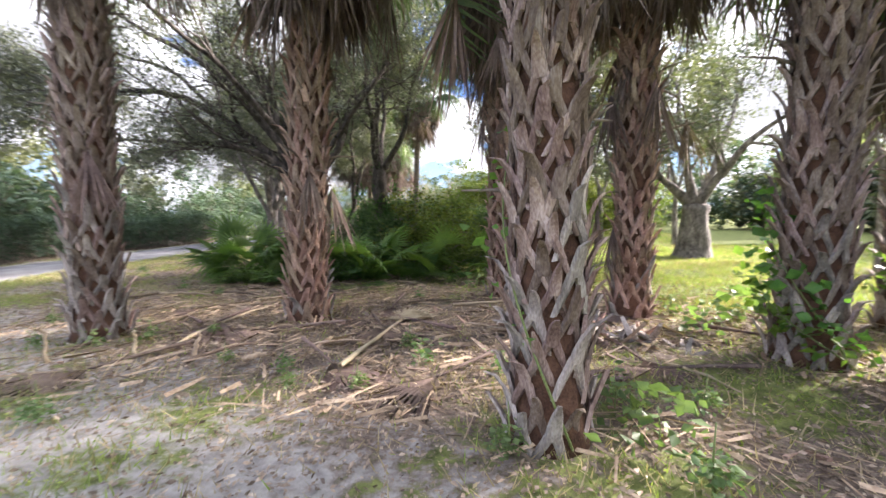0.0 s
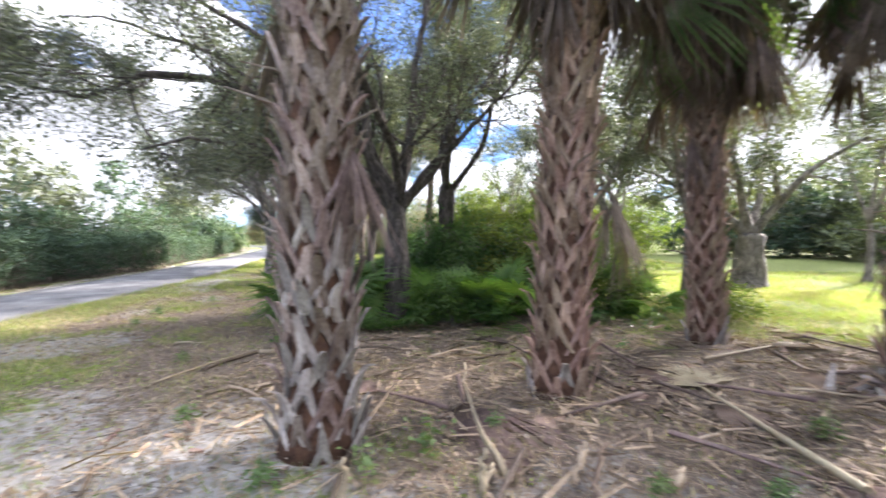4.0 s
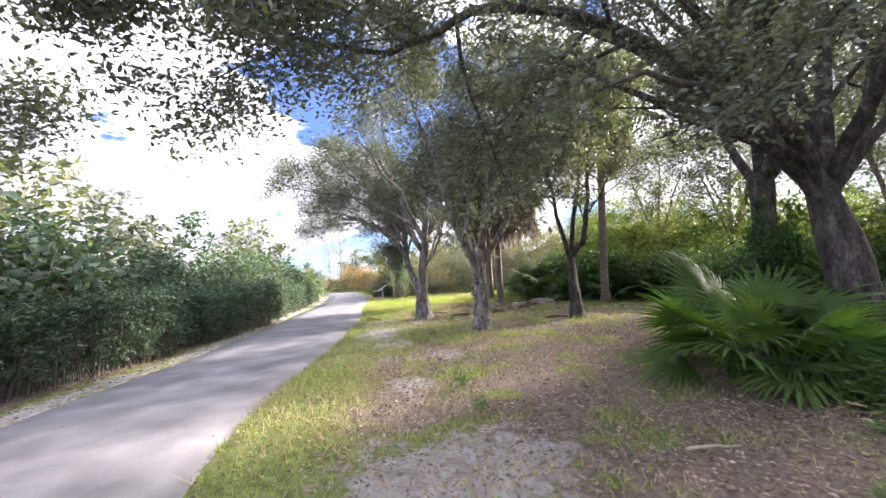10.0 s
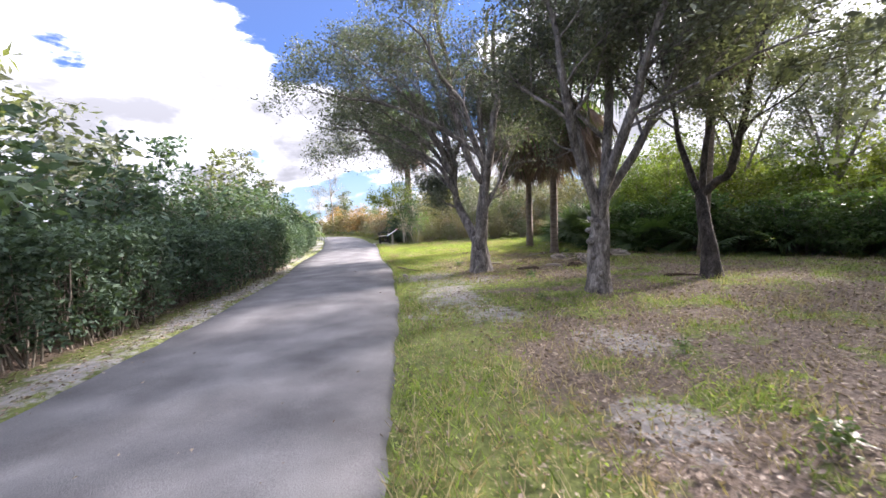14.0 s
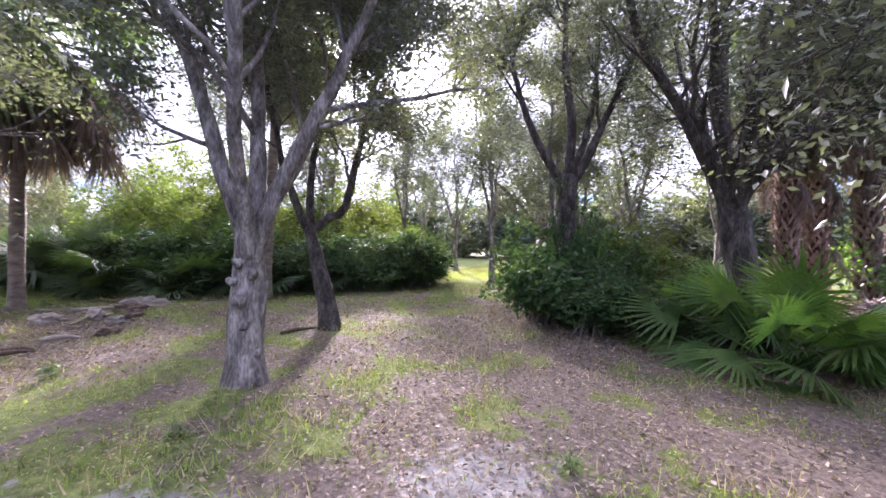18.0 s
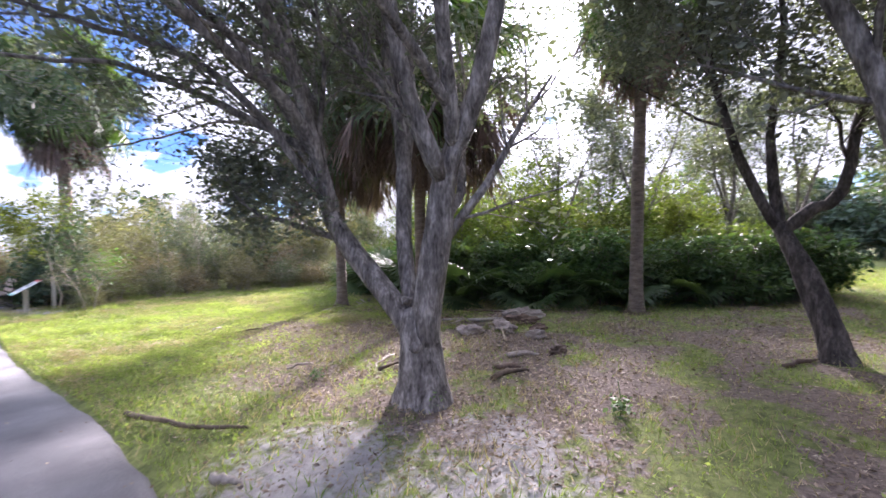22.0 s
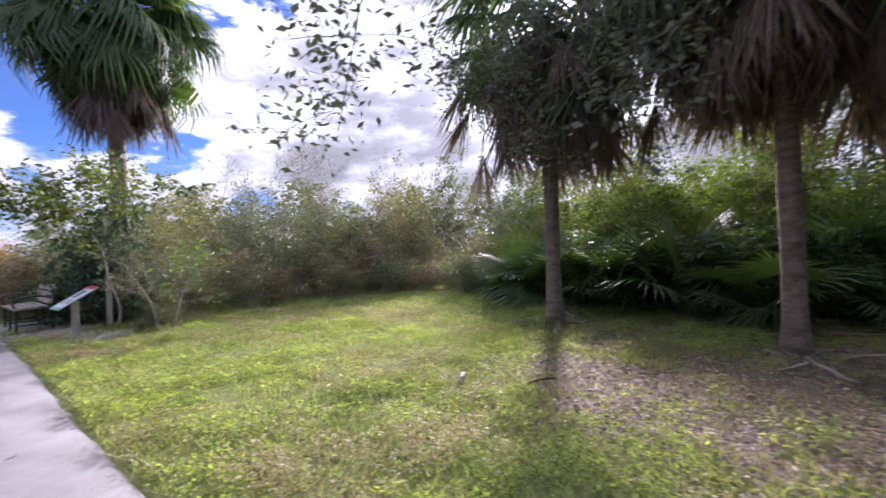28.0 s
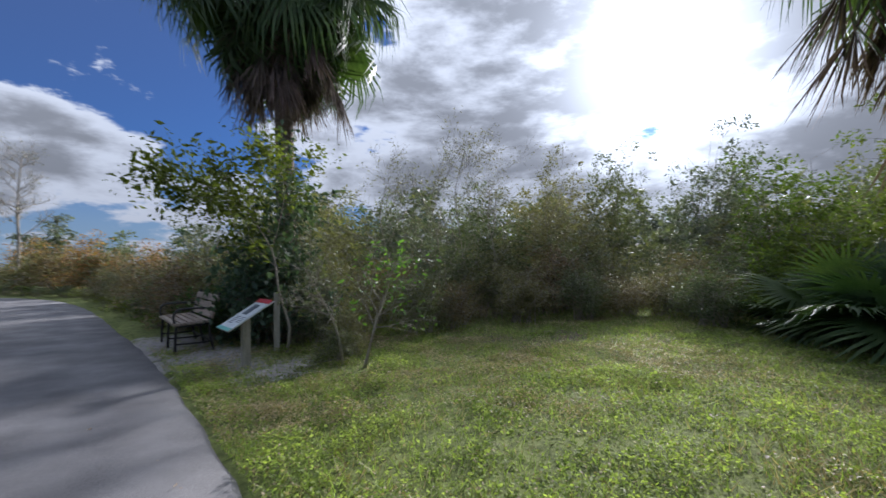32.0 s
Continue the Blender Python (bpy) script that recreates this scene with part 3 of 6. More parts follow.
# ---- palms ----
def fan_arrays(rs, n=26, length=0.75, arc=200, droop=0.35, width=0.035, fold=0.5, tipfall=0.5):
    """A pleated fan, whole near the stalk and split into leaflets outside, from the origin towards +y."""
    V, F = [np.zeros(3)], []
    inner = length * 0.4
    step = radians(arc) / n

    def drop(t, a):
        return -droop * length * t ** 2 - abs(math.sin(a)) * 0.12 * t * length
    for i in range(n + 1):
        a = -radians(arc) / 2 + step * i
        q = inner * (0.75 + 0.25 * math.cos(a * 0.6))
        V.append(np.array([math.sin(a) * q, math.cos(a) * q, drop(0.4, a) + fold * 0.02]))
    for i in range(n):
        a = -radians(arc) / 2 + step * (i + 0.5)
        q = inner * (0.75 + 0.25 * math.cos(a * 0.6))
        L = length * (0.66 + 0.34 * math.cos(a * 0.6)) * rs.uniform(0.88, 1.06)
        a2 = a + rs.uniform(-0.06, 0.06)
        d, s = np.array([math.sin(a2), math.cos(a2), 0]), np.array([math.cos(a2), -math.sin(a2), 0])
        m = len(V)
        V.append(np.array([math.sin(a) * q, math.cos(a) * q, drop(0.4, a) - fold * 0.02]))
        tf = tipfall * rs.uniform(0.4, 1.5)
        z2 = drop(0.72, a) - tf * L * 0.08
        w = width * 0.36
        V.append(d * L * 0.72 - s * w + np.array([0, 0, z2 + fold * 0.008]))
        V.append(d * L * 0.72 + s * w + np.array([0, 0, z2 + fold * 0.008]))
        V.append(d * L * (1 - 0.12 * tf) + np.array([0, 0, drop(1, a) - tf * L * 0.32]))
        F += [(0, 1 + i, m), (0, m, 2 + i), (1 + i, m + 1, m), (m, m + 1, m + 2), (m, m + 2, 2 + i), (m + 1, m + 3, m + 2)]
    return np.array(V), F


def hung_fan_arrays(rs, n=22, length=0.95, spread=0.42):
    """A withered fan whose leaflets hang straight down from the origin."""
    V, F = [np.zeros(3)], []
    for i in range(n):
        a = rs.uniform(-1, 1)
        L = length * rs.uniform(0.6, 1.05)
        d = np.array([a * spread, rs.uniform(-0.12, 0.4), -1.0]); d /= np.linalg.norm(d)
        s = np.array([1, rs.uniform(-.8, .8), 0]); s /= np.linalg.norm(s)
        w = rs.uniform(0.007, 0.017)
        m = len(V)
        k = np.array([rs.uniform(-.04, .04), rs.uniform(-.04, .04), 0])
        V += [d * L * 0.45 - s * w + k * 0.5, d * L * 0.45 + s * w + k * 0.5, d * L * 0.8 - s * w * 0.6 + k, d * L * 0.8 + s * w * 0.6 + k, d * L + k * 2]
        F += [(0, m, m + 1), (m, m + 2, m + 3), (m, m + 3, m + 1), (m + 2, m + 4, m + 3)]
    return np.array(V), F


def stalk_and_fan(name, pts, r, fan, R, mat):
    """A stalk along pts whose last ring closes on the fan's hub, so that both are one piece."""
    n = len(pts)
    sv, sf = tube_arrays(pts, np.linspace(r * 1.5, r * 0.7, n), 5)
    fv, ff = fan
    hub = len(sv)
    V = np.concatenate([sv, fv @ R.T + pts[-1]])
    T = [(q[0], q[1], q[2]) for q in sf] + [(q[0], q[2], q[3]) for q in sf]
    T += [(hub - 5 + k, hub - 5 + (k + 1) % 5, hub) for k in range(5)]
    T += [tuple(int(i) + hub for i in q) for q in ff]
    return fast_mesh(name, V, T, mat)


def frond_mesh(name, rs, stalk, bend, mat, r=0.012, **kw):
    """A stalk along +y that bends down by bend, with a fan at its end."""
    ys = np.linspace(0, stalk, 7)
    pts = np.stack([0 * ys, ys, -bend * (ys / stalk) ** 2 * stalk], 1)
    ang = math.atan(2 * bend)
    c, s = math.cos(ang), math.sin(ang)
    return stalk_and_fan(name, pts, r, fan_arrays(rs, **kw), np.array([[1, 0, 0], [0, c, s], [0, -s, c]]), mat)


def hung_frond_mesh(name, rs, out, fall, mat, **kw):
    """A dead frond: the stalk leans out and bends down, the fan hangs."""
    t = np.linspace(0, 1, 6)
    pts = np.stack([0 * t, out * np.sin(t * 1.5), 0.12 * np.sin(t * 3.1) * out - fall * t ** 2], 1)
    return stalk_and_fan(name, pts, 0.011, hung_fan_arrays(rs, **kw), np.eye(3), mat)


RS = np.random.RandomState(11)
GREEN_FRONDS = [frond_mesh("frond", RS, s, b, FROND, n=34, length=0.92, arc=250, droop=d, width=0.042, tipfall=1.3) for s, b, d in ((1.05, 0.10, 0.15), (1.0, 0.22, 0.3), (0.9, 0.35, 0.45))]
DEAD_FRONDS = [hung_frond_mesh("dead_frond", RS, o, f, DEAD_FROND, n=42, length=l, spread=s) for o, f, l, s in ((0.45, 0.25, 1.15, 0.34), (0.65, 0.4, 1.0, 0.42), (0.3, 0.2, 1.3, 0.25), (0.85, 0.55, 0.95, 0.38))]
PALMETTO_FRONDS = [frond_mesh("frond", RS, s, b, PALMETTO, n=24, length=0.62, arc=220, droop=d, width=0.036, tipfall=0.2, r=0.008) for s, b, d in ((0.85, 0.12, 0.05), (0.7, 0.25, 0.12), (0.55, 0.4, 0.2))]
DEAD_FAN = [frond_mesh("dead_frond", RS, 1.25, 0.0, STALK, n=24, length=0.75, arc=110, droop=0.02, width=0.05, tipfall=0.05, r=0.016, fold=0.8),
            frond_mesh("dead_frond", RS, 0.8, 0.02, DEAD_FROND, n=24, length=0.8, arc=80, droop=0.03, width=0.05, tipfall=0.05, r=0.014, fold=0.8)]


DEAD_FAN.append(frond_mesh("dead_frond", RS, 0.5, 0.02, DEAD_FROND, n=34, length=0.95, arc=105, droop=0.03, width=0.05, tipfall=0.08, r=0.014, fold=0.9))
DEAD_FAN.append(frond_mesh("dead_frond", RS, 1.45, 0.0, STALK, n=26, length=0.5, arc=150, droop=-0.12, width=0.04, tipfall=0.05, r=0.017, fold=0.9))


def boot_mesh(seed, mat):
    """A split leaf base: two legs that part downwards and a horn that curls off the trunk. +z up, +y outwards."""
    rs = np.random.RandomState(seed)
    V, F = [], []

    def strap(path, widths, thick):
        b = len(V)
        for (x, y, z), w in zip(path, widths):
            V.extend([(x - w, y, z), (x + w, y, z), (x + w * 0.8, y + thick * 0.75, z), (x + w * 0.1, y + thick, z + 0.004), (x - w * 0.8, y + thick * 0.7, z)])
        n = len(path)
        for i in range(n - 1):
            for k in range(5):
                q = (k + 1) % 5
                F.append((b + 5 * i + k, b + 5 * i + q, b + 5 * i + 5 + q, b + 5 * i + 5 + k))
        e = b + 5 * (n - 1)
        F.append(tuple(e + k for k in range(5)))
        F.append(tuple(b + k for k in range(4, -1, -1)))
    j = lambda s: rs.uniform(-s, s)
    strap([(-0.098 + j(.015), -0.015, -0.19), (-0.06 + j(.008), 0.012, -0.09), (-0.008, 0.032, 0.03)], [0.013, 0.024, 0.03], 0.026)
    strap([(0.098 + j(.015), -0.015, -0.19), (0.06 + j(.008), 0.012, -0.09), (0.008, 0.034, 0.03)], [0.013, 0.024, 0.03], 0.026)
    bend, out = j(.05), rs.uniform(0.03, 0.12)
    strap([(0, 0.03, -0.01), (bend * 0.2, 0.052, 0.065), (bend * 0.6, 0.05 + out * 0.45, 0.135), (bend * 1.3, 0.045 + out, 0.18 + j(.035))], [0.042, 0.037, 0.027, 0.010 + j(.004)], 0.026)
    return mesh("boot", V, F, mat)


BOOTS = [[boot_mesh(k, m) for k in range(6)] for m in (BOOT, BOOT_SUNLIT, BOOT_GREY)]
STUBS = [tube("stalk_stub", np.array([(0, 0.1, 0), (x * 0.3, 0.3, 0.01), (x, 0.5, -0.03)]), [0.015, 0.011, 0.005], PALM_BARK, 5) for x in (0.05, -0.06, 0.0)]


def palm(place, label, trunk_r, height, lean=(0, 0), seed=0, boots=0.0, green=22, dead=26, skirt=1.0, size=1.0, warm=0, group="", low=-42, wide=1.0):
    """A cabbage palm. boots: height up to which leaf bases stay on the trunk."""
    rs = np.random.RandomState(seed)
    root = thing("palm_tree", label, "palm tree", pose(place[0], place[1], 0, 0, 0, rs.uniform(0, 360)), group=group)
    inv = root.matrix_basis.to_3x3().inverted()
    ln = inv @ Vector((lean[0], lean[1], 0))
    zs = np.linspace(-0.05, height, 26)
    ax = np.stack([ln.x * (zs / height).clip(0) ** 1.3, ln.y * (zs / height).clip(0) ** 1.3, zs], 1)
    rad = trunk_r * (1 + 0.35 * np.exp(-zs / 0.22)) * (1 - 0.12 * zs / height)
    part("trunk", tube("trunk", ax, rad, FIBRE if boots else PALM_BARK, 18, 0.03, seed), root)
    at = lambda z: np.array([np.interp(z, zs, ax[:, k]) for k in range(3)])
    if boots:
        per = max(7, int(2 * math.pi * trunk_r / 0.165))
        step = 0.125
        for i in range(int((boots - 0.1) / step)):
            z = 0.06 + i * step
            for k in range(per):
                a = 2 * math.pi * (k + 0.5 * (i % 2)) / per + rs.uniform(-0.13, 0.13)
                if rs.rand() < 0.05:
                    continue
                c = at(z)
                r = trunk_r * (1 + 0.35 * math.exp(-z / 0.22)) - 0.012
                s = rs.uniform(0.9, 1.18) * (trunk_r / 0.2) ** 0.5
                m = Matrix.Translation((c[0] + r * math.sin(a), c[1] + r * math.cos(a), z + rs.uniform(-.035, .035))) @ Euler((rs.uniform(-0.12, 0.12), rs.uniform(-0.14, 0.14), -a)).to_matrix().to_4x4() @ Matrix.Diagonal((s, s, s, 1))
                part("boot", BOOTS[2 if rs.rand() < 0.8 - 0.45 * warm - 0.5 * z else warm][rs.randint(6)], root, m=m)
    if boots:
        for i in range(22):
            z, a = rs.uniform(0.9, boots), rs.uniform(0, 6.28)
            m = Matrix.Translation(at(z)) @ Euler((radians(rs.uniform(5, 50)), 0, a), "XYZ").to_matrix().to_4x4() @ Matrix.Scale(rs.uniform(0.7, 1.25), 4)
            part("stalk_stub", STUBS[rs.randint(3)], root, m=m)
        for i in range(5):
            z, a = rs.uniform(boots * 0.6, boots), rs.uniform(0, 6.28)
            m = Matrix.Translation(at(z)) @ Euler((rs.uniform(-.2, .1), 0, a), "XYZ").to_matrix().to_4x4() @ Matrix.Scale(rs.uniform(0.6, 0.85), 4)
            part("dead_frond", DEAD_FRONDS[rs.randint(3)], root, m=m)
    top = at(height)
    for i in range(green):
        a, e = i * 2.4 + rs.uniform(-.2, .2), low + (76 - low) * (i + rs.rand()) / green
        m = Matrix.Translation(top + np.array([0, 0, rs.uniform(-0.25, 0.1)])) @ Euler((radians(e), rs.uniform(-.5, .5), a), "XYZ").to_matrix().to_4x4() @ Matrix.Scale(size * rs.uniform(0.85, 1.15), 4)
        part("frond", GREEN_FRONDS[rs.randint(3)], root, m=m)
    for i in range(dead):
        a = i * 2.4 + rs.uniform(-.3, .3)
        zz = -skirt * rs.rand() ** 1.1
        m = Matrix.Translation(at(height + zz)) @ Euler((rs.uniform(-.25, .2), rs.uniform(-.15, .15), a), "XYZ").to_matrix().to_4x4() @ Matrix.Scale(min(size, 1.02) * rs.uniform(0.75, 1.15), 4) @ Matrix.Diagonal((1 + 0.4 * (wide - 1), wide, 1, 1))
        part("dead_frond", DEAD_FRONDS[rs.randint(4)], root, "dry grey-brown hanging frond" if i == 0 else "", m=m)
    return root


PALM_L = "cabbage palm with a criss-cross booted trunk and hanging dead fronds"
GP = "palms of the grove"
GROVE = [
    palm((2.88, 5.08), PALM_L, 0.19, 5.5, (0.05, 0.1), 1, 4.6, 18, 60, 0.7, group=GP),
    palm((4.66, 6.25), PALM_L, 0.19, 5.15, (0.24, 0.1), 2, 4.2, 18, 70, 0.8, warm=1, group=GP),
    palm((6.83, 7.97), PALM_L, 0.16, 5.0, (-0.05, 0.1), 3, 4.0, 16, 70, 1.15, warm=1, group=GP),
    palm((7.55, 4.15), PALM_L, 0.175, 5.5, (-0.05, 0.0), 4, 4.6, 18, 46, 0.5, group=GP),
    palm((8.44, 7.08), PALM_L, 0.17, 5.0, (0.1, 0.1), 5, 4.1, 18, 64, 0.8, warm=1, group=GP),
    palm((10.65, 4.95), "leafy-footed cabbage palm with a wide shaggy skirt", 0.17, 4.95, (0.0, 0.1), 17, 2.6, 16, 90, 1.0, 1.05, group=GP),
    palm((11.0, 7.0), "booted cabbage palm with a long grey skirt of dead fronds", 0.17, 4.5, (0.1, 0.0), 16, 3.6, 16, 90, 1.2, 1.1, group=GP),
    palm((9.61, 5.82), PALM_L, 0.2, 5.05, (0.1, 0.1), 6, 4.2, 20, 70, 0.8, group=GP),]

for home, x, y, z, turn, s in [(GROVE[1], 4.82, 6.16, 1.75, -105, 0.72), (GROVE[1], 4.80, 6.10, 1.9, -140, 0.65), (GROVE[4], 8.3, 7.0, 1.45, 115, 0.62), (GROVE[4], 8.32, 6.96, 1.2, 150, 0.55), (GROVE[0], 2.9, 5.06, 2.1, -120, 0.7)]:
    part("dead_frond", DEAD_FRONDS[0], home, "withered fan hanging low on the trunk", m=home.matrix_basis.inverted() @ Matrix.Translation((x, y, z)) @ Matrix.Rotation(radians(turn), 4, "Z") @ Matrix.Scale(s, 4))

PALM_S = "cabbage palm with a smooth grey trunk and a shaggy brown skirt"
palm((-1.25, 23.05), PALM_S, 0.118, 4.8, (0.1, 0.05), 7, 0, 30, 120, 1.3, 1.22, wide=1.35)
palm((-0.88, 20.12), PALM_S, 0.112, 4.9, (0.15, 0.1), 8, 0, 30, 130, 1.25, 1.28, wide=1.6)
palm((2.2, 17.65), "tall slender palm with a smooth brown trunk", 0.115, 6.0, (0.35, -0.15), 9, 0, 22, 60, 0.9)
palm((-6.8, 30.2), "tall cabbage palm with a dense round crown and brown skirt", 0.17, 6.5, (-0.05, 0.1), 10, 0, 84, 95, 1.5, 1.2, low=-66)


palm((-13.95, 31.95), "young cabbage palm with a low crown beside the path", 0.11, 1.3, (0.0, 0.0), 19, 0, 24, 6, 0.3, 0.95)


# ---- oaks ----
def S(az, *groups):
    return [(stems_from(az, g[0]), g[1], g[2]) for g in groups]


three_stem = oak((-3.15, 16.65), "live oak with three leaning grey stems from one base",
    ([(0, 0, -0.1), (0.0, 0.0, 0.35), (-0.03, 0.04, 0.75)], [0.24, 0.2, 0.14]),
    S(55.6, ([(0.0, 0.3), (-0.08, 0.58), (-0.35, 0.95), (-0.77, 1.5), (-1.0, 2.0), (-1.1, 2.6), (-1.35, 3.6), (-1.9, 5.0)], 0.125, 0.03),
      ([(-0.03, 0.4, 0.05), (-0.25, 1.3, 0.25), (-0.3, 2.2, 0.4), (-0.45, 3.1, 0.5), (-0.5, 4.5, 0.6), (-0.4, 6.2, 0.9)], 0.10, 0.03),
      ([(0.0, 0.3), (0.04, 0.7), (0.2, 1.5), (0.28, 2.05), (0.55, 2.6), (0.75, 3.3), (0.9, 5.2)], 0.16, 0.03),
      ([(0.26, 1.95, -0.05), (0.1, 2.6, -0.3), (0.0, 3.6, -0.5), (0.1, 5.8, -0.9)], 0.09, 0.025),
      ([(-0.75, 1.45, 0), (-1.15, 1.6, -0.1), (-1.6, 1.75, -0.2), (-2.1, 2.1, -0.2)], 0.036, 0.01))
    + S(0, ([(-0.48, 1.7, 0.7), (-1.0, 2.6, 0.4), (-2.2, 3.2), (-3.6, 3.5)], 0.07, 0.015),
        ([(-0.57, 2.2, 0.84), (-1.1, 3.4, 0.5), (-2.0, 4.5), (-3.3, 5.4)], 0.07, 0.015),
        ([(0.2, 2.2, -0.3), (-0.3, 3.6, -0.8), (-1.2, 5.0, -1.6)], 0.08, 0.015),
        ([(0.16, 2.2, 0.47), (0.5, 3.4, 0.8), (0.9, 5.0, 1.5)], 0.08, 0.015),
        ([(-0.52, 1.9, 0.77), (-0.6, 2.9, 2.3), (-1.4, 3.15, 3.7), (-2.5, 2.85, 4.6)], 0.042, 0.01),
        ([(-0.6, 2.4, 0.88), (-0.4, 3.3, 2.2), (-0.3, 3.5, 3.6), (0.4, 3.3, 5.0)], 0.042, 0.01),
        ([(-0.59, 2.3, 0.87), (-1.3, 3.2, 0.8), (-2.3, 4.0, 0.9), (-3.2, 4.7, 1.0)], 0.06, 0.012),
        ([(0.25, 2.4, -0.37), (-1.0, 3.3, -0.7), (-2.5, 3.8, -1.0), (-3.5, 4.0, -1.2)], 0.06, 0.012),
        ([(-0.62, 2.6, 0.91), (-1.5, 4.3, 0.5), (-2.4, 5.7, 0.4)], 0.06, 0.012),
        ([(0.16, 2.8, 0.6), (0.2, 3.6, 2.0), (0.6, 3.9, 3.2), (0.9, 3.7, 4.3)], 0.045, 0.01),
        ([(-0.6, 2.5, 0.9), (-0.3, 3.6, 1.6), (0.0, 4.6, 2.2)], 0.045, 0.01),
        ([(-0.59, 2.3, 0.87), (-1.6, 3.0, 1.6), (-2.8, 3.3, 2.2), (-3.8, 3.2, 2.8)], 0.05, 0.01),
        ([(-0.5, 1.8, 0.72), (-1.5, 2.9, 0.8), (-2.6, 3.3, 1.2), (-3.6, 3.3, 1.7)], 0.05, 0.01)), 31, 96000, 0.056, counts=(9,))
knotted = oak((-1.38, 13.7), "live oak with a knotted grey trunk that forks into many stems",
    ([(0, 0, -0.1), (0.02, 0.0, 0.5), (0.05, 0.0, 1.0), (0.07, 0.02, 1.5)], [0.185, 0.155, 0.15, 0.11]),
    S(63, ([(0.04, 1.0), (-0.02, 1.4), (-0.18, 1.85), (-0.48, 2.9), (-1.0, 3.9), (-1.7, 5.5)], 0.09, 0.02),
      ([(0.04, 1.0), (0.05, 1.4, 0.1), (0.0, 2.7, 0.3), (-0.15, 3.85, 0.4), (-0.2, 6.2, 0.6)], 0.10, 0.02),
      ([(0.04, 1.0), (0.12, 1.4), (0.43, 2.0), (0.77, 2.7), (1.1, 3.4), (1.7, 5.0)], 0.10, 0.02),
      ([(0.04, 1.0), (0.08, 1.4, -0.1), (0.15, 2.2, -0.5), (0.3, 3.2, -0.8), (0.4, 5.2, -1.4)], 0.08, 0.02),
      ([(0.04, 1.0), (0.06, 1.4, 0.12), (0.35, 2.3, 0.6), (0.6, 3.4, 1.1), (0.9, 5.4, 1.6)], 0.08, 0.02)), 22, 82000, 0.057, counts=(10,))
burls(three_stem, 71, [(-0.13, -0.1, 0.5, 0.055), (0.02, -0.15, 0.85, 0.05), (-0.12, 0.04, 0.9, 0.045), (0.1, -0.12, 1.25, 0.045)])
burls(knotted, 72, [(-0.10, -0.06, 0.78, 0.060), (-0.02, -0.14, 1.02, 0.056), (-0.09, -0.03, 1.12, 0.048), (0.12, -0.10, 0.9, 0.055), (-0.08, -0.10, 0.55, 0.048), (0.0, -0.14, 0.3, 0.056), (-0.11, 0.02, 0.95, 0.05)])
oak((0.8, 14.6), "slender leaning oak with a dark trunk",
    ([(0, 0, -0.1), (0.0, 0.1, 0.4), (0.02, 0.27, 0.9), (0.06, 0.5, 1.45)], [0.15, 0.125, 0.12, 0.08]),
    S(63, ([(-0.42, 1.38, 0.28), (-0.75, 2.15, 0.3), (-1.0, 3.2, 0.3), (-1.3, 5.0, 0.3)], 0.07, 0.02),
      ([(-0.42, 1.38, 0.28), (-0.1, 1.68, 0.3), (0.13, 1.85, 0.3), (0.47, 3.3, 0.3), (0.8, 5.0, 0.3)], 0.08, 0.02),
      ([(-0.42, 1.38, 0.3), (-0.45, 2.4, 0.5), (-0.3, 3.6, 0.7), (-0.2, 5.6, 1.0)], 0.07, 0.02)), 23, 72000, 0.06, bark=DARK_SHADED_BARK)
